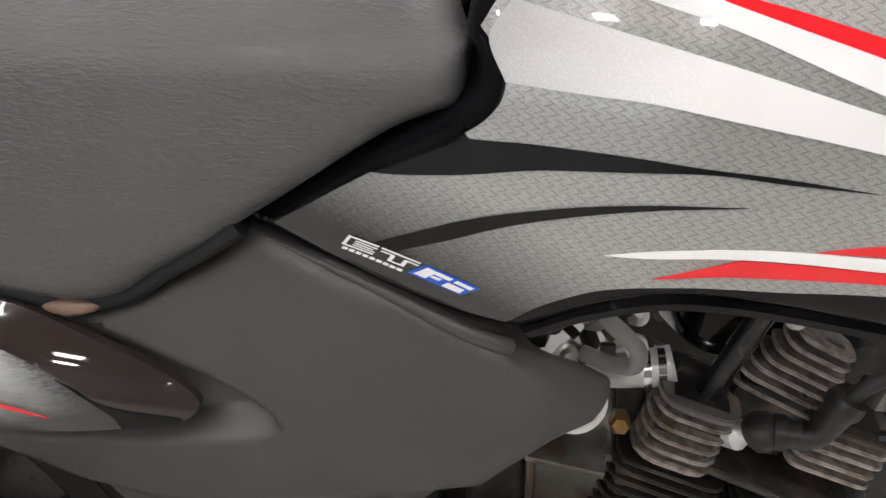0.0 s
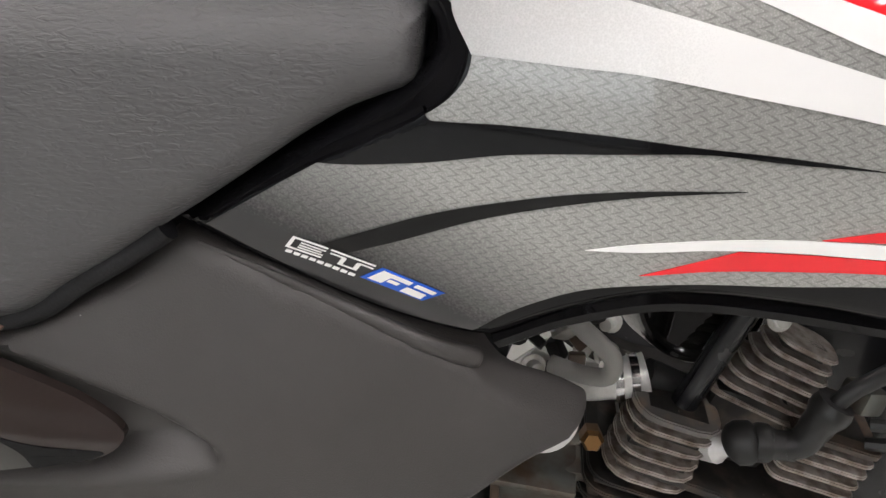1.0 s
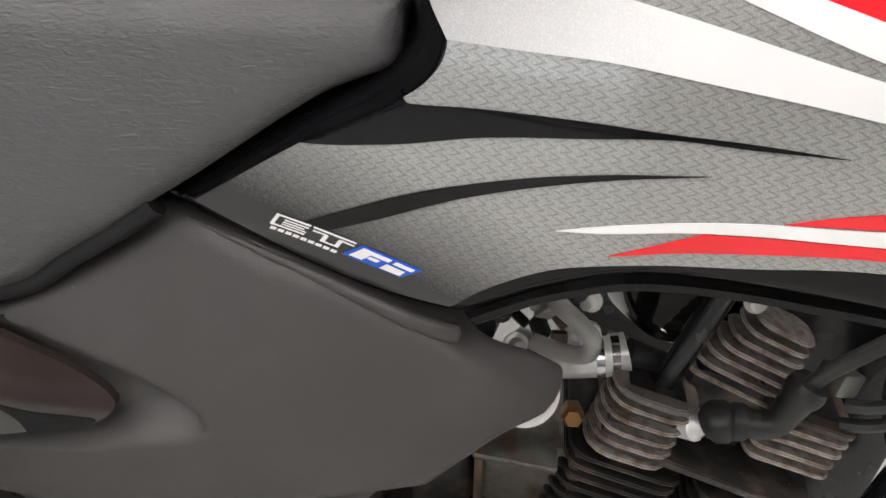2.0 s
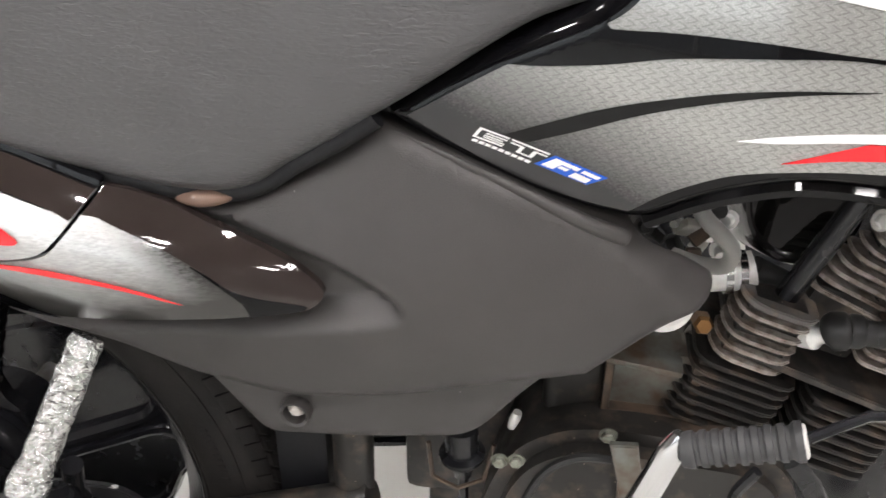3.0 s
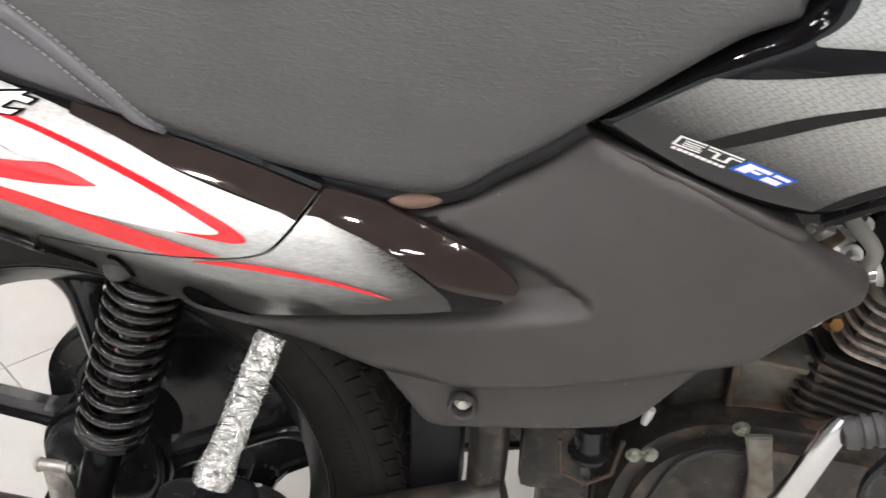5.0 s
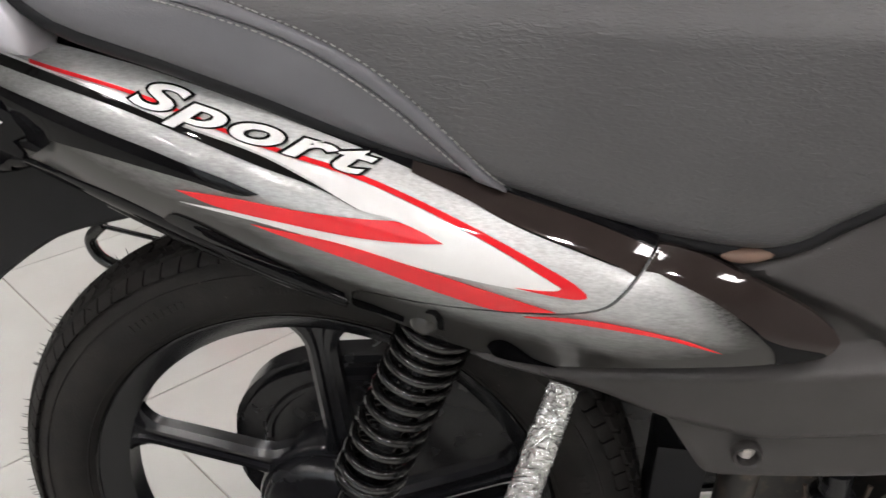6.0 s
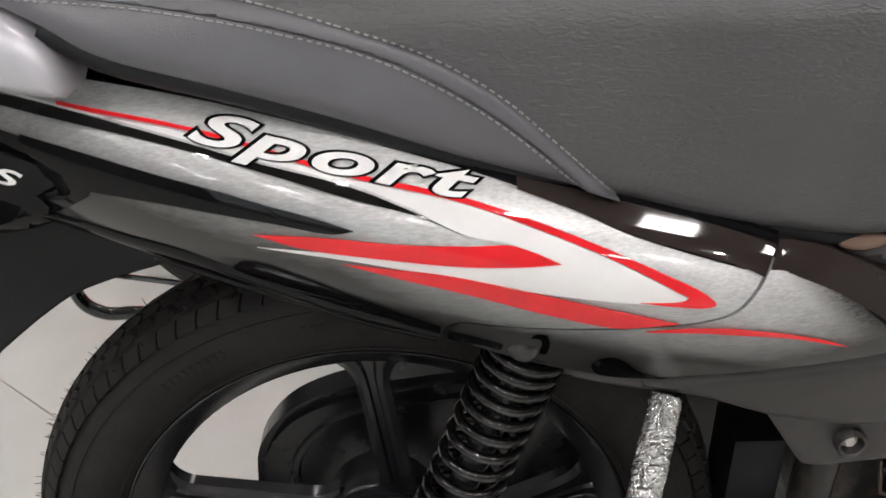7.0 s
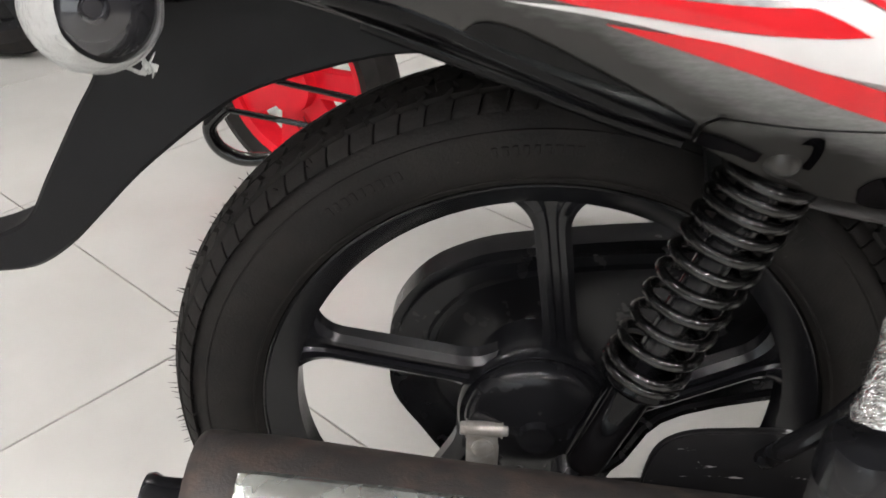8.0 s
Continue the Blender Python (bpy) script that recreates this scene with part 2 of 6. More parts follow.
ridge = node(FOIL, "ShaderNodeTexNoise", Scale=120.0, Detail=3.0, Roughness=0.6, Distortion=1.0)
link(FOIL, coords(FOIL), ridge.inputs["Vector"])
bump(FOIL, math_node(FOIL, "ABSOLUTE", math_node(FOIL, "SUBTRACT", ridge.outputs[0], 0.5)), 0.010, 1.0)
worn(FOIL, (0.88, 0.88, 0.87), (0.62, 0.62, 0.61), 160.0, 0.42, 0.58)
TILE = mat("cream_floor_tile", (0.62, 0.60, 0.55), 0.16, 0.0, 0.0)
worn(TILE, (0.53, 0.532, 0.505), (0.475, 0.476, 0.450), 5.0)
rough_patches(TILE, 8.0, 0.30, 0.40)
GROUT = worn(mat("brown_grout", (0.30, 0.22, 0.18), 0.8), (0.40, 0.33, 0.29), (0.28, 0.23, 0.20), 30.0)
WALL = worn(mat("grey_wall_paint", (0.20, 0.195, 0.19), 0.7), (0.21, 0.205, 0.20), (0.18, 0.175, 0.17), 2.0)
CEIL = worn(mat("ceiling_board", (0.32, 0.28, 0.26), 0.8), (0.34, 0.30, 0.275), (0.28, 0.245, 0.225), 3.0)
GLASS = mat("clear_glass", (1, 1, 1), 0.0)
GLASS.node_tree.nodes["Principled BSDF"].inputs["Transmission Weight"].default_value = 1.0
GLOW = mat("lit_diffuser", (0.9, 0.9, 0.9), 0.5)
GLOW.node_tree.nodes["Principled BSDF"].inputs["Emission Color"].default_value = (1.0, 0.953, 0.942, 1)
GLOW.node_tree.nodes["Principled BSDF"].inputs["Emission Strength"].default_value = LAMP
SPOT = mat("lit_bulb", (0.9, 0.9, 0.9), 0.5)
SPOT.node_tree.nodes["Principled BSDF"].inputs["Emission Color"].default_value = (1.0, 0.953, 0.942, 1)
SPOT.node_tree.nodes["Principled BSDF"].inputs["Emission Strength"].default_value = 620.0


# dull black surfaces that mirror little
for m_, level in ((FLAP, 0.30), (RUBBER, 0.30), (WHEEL, 0.32), (SATIN, 0.38), (CABLE, 0.4)):
    m_.node_tree.nodes["Principled BSDF"].inputs["Specular IOR Level"].default_value = level

# ---- mesh helpers ----
def part(name, bm, material, parent=None, label="", smooth=True):
    me = bpy.data.meshes.new(name)
    bm.normal_update()
    bm.to_mesh(me)
    bm.free()
    me.materials.append(material)
    if smooth:
        me.shade_smooth()
        me.set_sharp_from_angle(angle=radians(38))
    ob = new(name, me)
    if parent:
        ob.parent = parent
    if label:
        ob["label"] = label
    return ob


def thing(name, label, category, at=(0, 0, 0), group="", kind=""):
    ob = new(name)
    ob.location = at
    ob.empty_display_size = 0.1
    return tagged(ob, label, category, group, kind)


def curve_points(pts, steps=5, closed=False):
    """Catmull-Rom through the control points (any dimension)."""
    p = [np.array(q, float) for q in pts]
    n = len(p)
    out = []
    for i in range(n if closed else n - 1):
        if closed:
            a, b, c, d = p[i - 1], p[i], p[(i + 1) % n], p[(i + 2) % n]
        else:
            b, c = p[i], p[i + 1]
            a = p[i - 1] if i else 2 * b - c
            d = p[i + 2] if i + 2 < n else 2 * c - b
        ka = max(np.linalg.norm(b - a), 1e-6) ** 0.5
        kb = max(np.linalg.norm(c - b), 1e-6) ** 0.5
        kc = max(np.linalg.norm(d - c), 1e-6) ** 0.5
        for k in range(steps):
            t = ka + kb * k / steps
            e1 = (ka - t) / ka * a + t / ka * b
            e2 = (ka + kb - t) / kb * b + (t - ka) / kb * c
            e3 = (ka + kb + kc - t) / kc * c + (t - ka - kb) / kc * d
            f1 = (ka + kb - t) / (ka + kb) * e1 + t / (ka + kb) * e2
            f2 = (ka + kb + kc - t) / (kb + kc) * e2 + (t - ka) / (kb + kc) * e3
            out.append((ka + kb - t) / kb * f1 + (t - ka) / kb * f2)
    if not closed:
        out.append(p[-1])
    return [tuple(map(float, q)) for q in out]


def loop_of(*runs, steps=4):
    """A closed outline out of smooth runs that meet in corners."""
    out = []
    for run in runs:
        pts = curve_points(run, steps) if len(run) > 2 else [tuple(q) for q in run]
        for q in pts:
            if not out or math.dist(q, out[-1]) > 0.0004:
                out.append(q)
    if math.dist(out[0], out[-1]) < 0.0004:
        out.pop()
    return out


def step_(a, b, x):
    t = np.clip((x - a) / (b - a), 0, 1)
    return t * t * (3 - 2 * t)


def edge_distance(x, z, loop):
    P = np.stack([x, z], 1)[:, None, :]
    A = np.array(loop)[None]
    B = np.roll(A, -1, 1)
    AB = B - A
    t = np.clip(((P - A) * AB).sum(2) / np.maximum((AB * AB).sum(2), 1e-12), 0, 1)
    return np.sqrt((((P - A) - t[..., None] * AB) ** 2).sum(2)).min(1)


def inside(x, z, loop):
    L = np.array(loop)
    ax, az = L[:, 0], L[:, 1]
    bx, bz = np.roll(ax, -1), np.roll(az, -1)
    X, Z = x[:, None], z[:, None]
    cross = ((az > Z) != (bz > Z)) & (X < (bx - ax) * (Z - az) / (bz - az + 1e-15) + ax)
    return cross.sum(1) % 2 == 1


def shell(base, loop, r):
    """base(x, z) with the edge of the outline rolled over by the radius r."""
    def y(x, z):
        x, z = np.asarray(x, float), np.asarray(z, float)
        if r <= 0:
            return base(x, z)
        e = np.clip(1 - edge_distance(x, z, loop) / r, 0, 1)
        return base(x, z) + r * (1 - np.sqrt(np.maximum(0, 1 - e * e)))
    return y


def sheet_mesh(bm, loop, y, step=0.006, off=0.0, thick=0.003, mirror=False, roll=0.0, exact=None):
    """A skin over the outline in the side plane (x, z) that lies at y(x, z), off outwards, with a rim of that thickness."""
    L = np.array(loop)
    lo, hi = L.min(0), L.max(0)
    gx, gz = np.meshgrid(np.arange(lo[0] + step * 0.5, hi[0], step), np.arange(lo[1] + step * 0.5, hi[1], step))
    gx = gx + (np.arange(gx.shape[0]) % 2)[:, None] * step * 0.5
    gx, gz = gx.ravel(), gz.ravel()
    keep = inside(gx, gz, loop)
    gx, gz = gx[keep], gz[keep]
    if len(gx):
        keep = edge_distance(gx, gz, loop) > max(step * 0.4, roll * 1.25)
        gx, gz = gx[keep], gz[keep]
    if roll:
        # rows of points that follow the rolled edge
        B = np.roll(L, -1, 0) - L
        side = np.sign((L[:, 0] * np.roll(L[:, 1], -1) - np.roll(L[:, 0], -1) * L[:, 1]).sum())
        N = B + np.roll(B, 1, 0)
        N = np.stack([-N[:, 1], N[:, 0]], 1) * side / np.maximum(np.linalg.norm(N, axis=1, keepdims=True), 1e-9)
        for d in (0.06, 0.2, 0.42, 0.7, 1.05):
            Q = L + N * d * roll
            keep = inside(Q[:, 0], Q[:, 1], loop) & (edge_distance(Q[:, 0], Q[:, 1], loop) > d * roll * 0.9)
            gx, gz = np.concatenate([gx, Q[keep, 0]]), np.concatenate([gz, Q[keep, 1]])
    n = len(loop)
    pts = [Vector(q) for q in loop] + [Vector((float(a), float(b))) for a, b in zip(gx, gz)]
    vs, es, fs, *_ = geometry.delaunay_2d_cdt(pts, [], [list(range(n))], 1, 1e-6)
    X = np.array([v[0] for v in vs])
    Z = np.array([v[1] for v in vs])
    Y = y(X, Z) - off
    for side in ((1, -1) if mirror else (1,)):
        front = [bm.verts.new((float(a), float(b) * side, float(c))) for a, b, c in zip(X, Y, Z)]
        count = {}
        for f in fs:
            ids = list(f)
            area = sum(X[ids[i]] * Z[ids[(i + 1) % len(ids)]] - X[ids[(i + 1) % len(ids)]] * Z[ids[i]] for i in range(len(ids)))
            if (area < 0) == (side > 0):
                ids.reverse()
            bm.faces.new([front[i] for i in ids])
            for i in range(len(ids)):
                e = (ids[i], ids[(i + 1) % len(ids)])
                count[e] = count.get(e, 0) + 1
        if thick:
            back = {}
            for a, b in [e for e in count if (e[1], e[0]) not in count]:
                for i in (a, b):
                    if i not in back:
                        c = front[i].co
                        back[i] = (bm.verts.new(c) if exact is not None else front[i], bm.verts.new((c.x, c.y + thick * side, c.z)))
                bm.faces.new((back[b][0], back[a][0], back[a][1], back[b][1]))
    if exact is not None:
        # normals of the smooth form itself, for clean reflections
        h = 0.0005
        N = np.stack([(y(X + h, Z) - y(X - h, Z)) / (2 * h), -np.ones(len(X)), (y(X, Z + h) - y(X, Z - h)) / (2 * h)], 1)
        exact.extend((N / np.linalg.norm(N, axis=1, keepdims=True)).tolist())


def sheet(name, loop, y, material, parent, step=0.006, off=0.0, thick=0.003, mirror=False, label="", roll=0.0, clean=False):
    bm = bmesh.new()
    exact = [] if clean else None
    sheet_mesh(bm, loop, y, step, off, thick, False, roll, exact)
    if mirror:
        far = bm.copy()
        bmesh.ops.scale(far, vec=(1, -1, 1), verts=far.verts[:])
        bmesh.ops.reverse_faces(far, faces=far.faces[:])
        part(name, far, material, parent, label)
    ob = part(name, bm, material, parent, label)
    if clean:
        ob.data.normals_split_custom_set_from_vertices(exact + [(0, 0, 0)] * (len(ob.data.vertices) - len(exact)))
    return ob


def tube(bm, pts, r, seg=10, cap=True, squash=1.0):
    """A round bar along the points; r is a number or one radius a point."""
    P = [Vector(q) for q in pts]
    R = r if isinstance(r, (list, tuple)) else [r] * len(P)
    rings = []
    up = None
    for i, p in enumerate(P):
        d = (P[min(i + 1, len(P) - 1)] - P[max(i - 1, 0)]).normalized()
        if up is None:
            up = Vector((0, 0, 1)) if abs(d.z) < 0.9 else Vector((1, 0, 0))
        u = (up - d * up.dot(d)).normalized()
        up = u
        w = d.cross(u)
        rings.append([bm.verts.new(p + (u * math.cos(a) + w * math.sin(a) * squash) * R[i]) for a in [2 * math.pi * k / seg for k in range(seg)]])
    for a, b in zip(rings, rings[1:]):
        for k in range(seg):
            bm.faces.new((a[k], a[(k + 1) % seg], b[(k + 1) % seg], b[k]))
    if cap:
        bm.faces.new(rings[0][::-1])
        bm.faces.new(rings[-1])


def lathe(bm, profile, at, axis, seg=48, start=0.0, sweep=360.0):
    """Turns a profile of (distance along the axis, radius) round the axis."""
    d = Vector(axis).normalized()
    u = (Vector((0, 0, 1)) if abs(d.z) < 0.9 else Vector((1, 0, 0))).cross(d).normalized()
    w = d.cross(u)
    full = sweep >= 360
    n = seg if full else seg + 1
    rows = []
    for a, r in profile:
        row = []
        for k in range(n):
            t = radians(start + sweep * k / seg)
            row.append(bm.verts.new(Vector(at) + d * a + (u * math.cos(t) + w * math.sin(t)) * max(r, 1e-5)))
        rows.append(row)
    for p, q in zip(rows, rows[1:]):
        for k in range(n if full else n - 1):
            bm.faces.new((p[k], p[(k + 1) % n], q[(k + 1) % n], q[k]))
    bmesh.ops.remove_doubles(bm, verts=[v for v in bm.verts if v.is_valid], dist=2e-5)
    bmesh.ops.recalc_face_normals(bm, faces=bm.faces[:])


def block(bm, m, size, bevel=0.002, segments=2):
    """A box with rounded edges at the pose m."""
    made = bmesh.ops.create_cube(bm, size=1.0, matrix=m @ Matrix.Diagonal((*size, 1)))
    if bevel:
        edges = list({e for v in made["verts"] for e in v.link_edges})
        bmesh.ops.bevel(bm, geom=edges, offset=bevel, segments=segments, profile=0.6, affect="EDGES")


def slab(bm, loop, place, thick, bevel=0.0):
    """A plate: a closed outline (u, v), put into the world by place(u, v, w), w from 0 to thick."""
    a = [bm.verts.new(place(u, v, 0.0)) for u, v in loop]
    b = [bm.verts.new(place(u, v, thick)) for u, v in loop]
    fa, fb = bm.faces.new(a[::-1]), bm.faces.new(b)
    n = len(loop)
    for i in range(n):
        bm.faces.new((a[i], a[(i + 1) % n], b[(i + 1) % n], b[i]))
    bmesh.ops.recalc_face_normals(bm, faces=bm.faces[:])
    if bevel:
        bmesh.ops.bevel(bm, geom=list(fb.edges) + list(fa.edges), offset=bevel, segments=2, affect="EDGES")


def side_plane(y):
    return lambda u, v, w: (u, y + w, v)


def hex_bolt(name, at, r, parent, axis=(0, -1, 0), material=None, washer=True):
    bm = bmesh.new()
    d = Vector(axis).normalized()
    if washer:
        lathe(bm, [(0, 0.0), (0, r * 1.35), (r * 0.25, r * 1.35), (r * 0.25, 0.0)], at, axis, 20)
    lathe(bm, [(r * 0.2, 0.0), (r * 0.2, r), (r * 0.9, r), (r * 1.05, r * 0.8), (r * 1.05, 0.0)], at, axis, 6)
    return part(name, bm, material or STEEL, parent, smooth=False)


# ---- room ----
FLOOR_TURN = -38.5
TILE_SIZE = 0.58
bm = bmesh.new()
block(bm, pose(0, -0.3, -0.06), (8.4, 9.0, 0.112), 0)
floor = tagged(part("floor", bm, GROUT, smooth=False), "glossy cream tiled showroom floor with thin brown joints", "floor", kind="structure")

room = [("wall_north", (0, 4.1, 1.6), (8.4, 0.2, 3.2)), ("wall_east", (4.1, -0.3, 1.6), (0.2, 8.6, 3.2)), ("wall_west", (-4.1, -0.3, 1.6), (0.2, 8.6, 3.2))]
for name, at, size in room:
    bm = bmesh.new()
    block(bm, pose(*at), size, 0)
    tagged(part(name, bm, WALL, smooth=False), "plain grey painted showroom wall", "wall", kind="structure")
# shop front: a glazed opening in the south wall
DOOR_X0, DOOR_X1, DOOR_TOP = -3.2, 0.45, 2.4
bm = bmesh.new()
for x0, x1, z0, z1 in ((-4.2, DOOR_X0, 0.0, 3.2), (DOOR_X1, 4.2, 0.0, 3.2), (DOOR_X0, DOOR_X1, DOOR_TOP, 3.2)):
    block(bm, pose((x0 + x1) / 2, -4.7, (z0 + z1) / 2), (x1 - x0, 0.2, z1 - z0), 0)
tagged(part("wall_south", bm, WALL, smooth=False), "plain grey painted showroom wall with a glazed opening", "wall", kind="structure")
glazing = thing("window_1", "tall glazed shop front with slim aluminium frames", "window", (0, -4.7, 0), kind="structure")
edges = [DOOR_X0 + (DOOR_X1 - DOOR_X0) * i / 3 for i in range(4)]
for i, x in enumerate(edges):
    bm = bmesh.new()
    block(bm, pose(x + (0.025 if i == 0 else -0.025 if i == 3 else 0), 0, DOOR_TOP / 2), (0.05, 0.07, DOOR_TOP), 0.003)
    part("frame", bm, ALLOY, glazing)
for x0, x1 in zip(edges, edges[1:]):
    bm = bmesh.new()
    for z in (0.03, DOOR_TOP - 0.03):
        block(bm, pose((x0 + x1) / 2, 0, z), (x1 - x0 - 0.05, 0.05, 0.058), 0.003)
    part("rail", bm, ALLOY, glazing)
    bm = bmesh.new()
    block(bm, pose((x0 + x1) / 2, 0, DOOR_TOP / 2), (x1 - x0 - 0.05, 0.008, DOOR_TOP - 0.118), 0)
    part("pane", bm, GLASS, glazing, smooth=False).visible_shadow = False
bm = bmesh.new()
block(bm, pose(0, -34.9, -0.07), (120, 60, 0.1), 0)
tagged(part("ground", bm, WALL, smooth=False), "plain grey paved ground outside the shop front", "ground", kind="structure")
bm = bmesh.new()
block(bm, pose(0, -0.3, 3.3), (8.4, 9.0, 0.2), 0)
tagged(part("ceiling", bm, CEIL, smooth=False), "flat grey ceiling", "ceiling", kind="structure")


def ceiling_light():
    lamp = thing("ceiling_light", "square white ceiling panel light, switched on", "ceiling light", (0, 0, 3.2), "panel lights on the ceiling")
    bm = bmesh.new()
    for at, size in (((0, 0.165, -0.012), (0.36, 0.03, 0.024)), ((0, -0.165, -0.012), (0.36, 0.03, 0.024)), ((0.165, 0, -0.012), (0.03, 0.30, 0.024)), ((-0.165, 0, -0.012), (0.03, 0.30, 0.024))):
        block(bm, pose(*at), size, 0.003)
    part("frame", bm, ALLOY, lamp)
    bm = bmesh.new()
    block(bm, pose(0, 0, -0.008), (0.298, 0.298, 0.01), 0)
    part("diffuser", bm, GLOW, lamp, "glowing white diffuser", smooth=False)
    return lamp


first_lamp = ceiling_light()
# rows at y -4.0 and -3.1 are added, unseen, to light under the tank
spots = [(x, -0.9) for x in (-2.9, -1.9, 2.0, 3.1)] + [(x, y) for y in (-4.0, -3.1, 0.9, 2.7) for x in (-2.6, -0.9, 0.8, 2.5)]
first_lamp.location = (*spots[0], 3.2)
for x, y in spots[1:]:
    copy_thing(first_lamp, pose(x, y, 3.2))


def ceiling_spot():
    lamp = thing("downlight", "small round recessed ceiling downlight, switched on", "downlight", (0, 0, 3.2), "downlights on the ceiling")
    bm = bmesh.new()
    lathe(bm, [(0.0, 0.052), (0.006, 0.053), (0.009, 0.060), (0.006, 0.068), (0.0, 0.070)], (0, 0, 0), (0, 0, -1), 32)
    part("ring", bm, ALLOY, lamp)
    bm = bmesh.new()
    lathe(bm, [(0.001, 0.0), (0.001, 0.051), (0.004, 0.051), (0.005, 0.0)], (0, 0, 0), (0, 0, -1), 32)
    part("bulb", bm, SPOT, lamp, "bright frosted bulb")
    return lamp


first_spot = ceiling_spot()
places = [(x, -1.6) for x in (-2.4, -1.2, 0.1, 1.3, 2.5)]
first_spot.location = (*places[0], 3.2)
for x, y in places[1:]:
    copy_thing(first_spot, pose(x, y, 3.2))

# ---- the motorcycle ----
bike = thing("motorcycle", "black and silver commuter motorcycle with red stripes, parked upright", "motorcycle")
# the bike is drawn round its own axle point and set on the floor at full size
HUB = Vector((0, -0.0417, 0.3357))
bike.matrix_basis = Matrix.Translation((0, 0, 0.304)) @ Matrix.Diagonal((1.092, 1.092, 1.092, 1)) @ Matrix.Translation(-HUB)


def y_tank(x, z):
    top = np.maximum(0, z - 0.80)
    return -(0.144 + 0.028 * step_(0.42, 0.60, x)) + 1.6 * (z - 0.745) ** 2 + 2.0 * top ** 2


def y_cover(x, z):
    y = -0.150 - 0.020 * np.exp(-((x - 0.35) / 0.14) ** 2 - ((z - 0.615) / 0.06) ** 2)
    s = (x - 0.50) * 0.618 + (z - 0.672) * 0.786
    y = y + 0.6 * (s + np.sqrt(s * s + 0.002 ** 2)) + 0.12 * (x - 0.541 + np.sqrt((x - 0.541) ** 2 + 0.003 ** 2))
    return y + 2.0 * np.maximum(0, z - 0.64) ** 2


def y_tail(x, z):
    d = z - (0.703 - 0.21 * x - 0.12 * x * x)
    up, down = np.clip(d, 0, 0.035), np.clip(-d, 0, 0.05)
    y = -0.195 + 17 * up ** 2 + 1.19 * np.maximum(0, d - 0.035) + 6.6 * down ** 2 + 0.66 * np.maximum(0, -d - 0.05)
    return y + 1.1 * np.maximum(0, 0.05 - x) ** 2 + 1.1 * np.maximum(0, x - 0.2) ** 2


def y_seat(x, z):
    top = np.maximum(0, z - 0.80)
    return -0.172 + 1.2 * (z - 0.73) ** 2 + 0.09 * np.maximum(0, x - 0.28) + 24 * top ** 2


# fuel tank
tank_low = [(0.384, 0.726), (0.413, 0.709), (0.437, 0.697), (0.462, 0.687), (0.488, 0.681), (0.516, 0.679), (0.528, 0.681)]
tank_lip = [(0.528, 0.681), (0.555, 0.700), (0.587, 0.713), (0.608, 0.715), (0.640, 0.713), (0.677, 0.708), (0.74, 0.70), (0.80, 0.705)]
tank_front = [(0.80, 0.705), (0.83, 0.76), (0.825, 0.83), (0.78, 0.89), (0.70, 0.915), (0.60, 0.915), (0.53, 0.89), (0.500, 0.85), (0.494, 0.822)]
tank_back = [(0.494, 0.822), (0.4995, 0.812), (0.4990, 0.802), (0.4905, 0.7918), (0.4665, 0.7770), (0.4468, 0.7662), (0.4189, 0.7480), (0.398, 0.7340), (0.384, 0.726)]
tank_loop = loop_of(tank_low, tank_lip, tank_front, tank_back, steps=8)
tank_y = shell(y_tank, tank_loop, 0.013)
tank = sheet("fuel_tank", tank_loop, tank_y, BLACK, bike, 0.004, 0, 0.03, True, "glossy black fuel tank with grey, white and red print", 0.013)

bead = curve_points([(x, z - 0.004) for x, z in tank_lip], 8)
bx, bz = np.array([q[0] for q in bead]), np.array([q[1] for q in bead])
by = y_tank(bx, bz) + 0.012
bm = bmesh.new()
tube(bm, list(zip(bx.tolist(), by.tolist(), bz.tolist())), 0.0055, 8)
part("edge_seal", bm, BLACK, tank, "black rubber edge seal")

print_low = [(0.402, 0.7255), (0.430, 0.7095), (0.460, 0.6955), (0.490, 0.6885), (0.517, 0.6865)]
print_lip = [(0.517, 0.6865), (0.532, 0.701), (0.554, 0.715), (0.567, 0.720), (0.596, 0.725), (0.637, 0.727), (0.671, 0.729), (0.74, 0.728), (0.79, 0.735)]
print_front = [(0.79, 0.735), (0.81, 0.77), (0.805, 0.83), (0.76, 0.875), (0.70, 0.893), (0.60, 0.893), (0.54, 0.87), (0.512, 0.842), (0.502, 0.826)]
print_back = [(0.502, 0.826), (0.510, 0.818), (0.514, 0.809), (0.513, 0.799), (0.507, 0.790), (0.497, 0.782), (0.474, 0.770), (0.452, 0.757), (0.425, 0.740), (0.402, 0.7255)]
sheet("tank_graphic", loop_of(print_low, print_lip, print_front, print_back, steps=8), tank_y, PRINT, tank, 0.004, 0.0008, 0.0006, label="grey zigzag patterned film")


def stripe(name, runs, y, material, parent, off=0.0016, steps=6, step=0.0035, label=""):
    return sheet(name, loop_of(*runs, steps=steps), y, material, parent, step, off, 0.0006, label=label, clean=True)


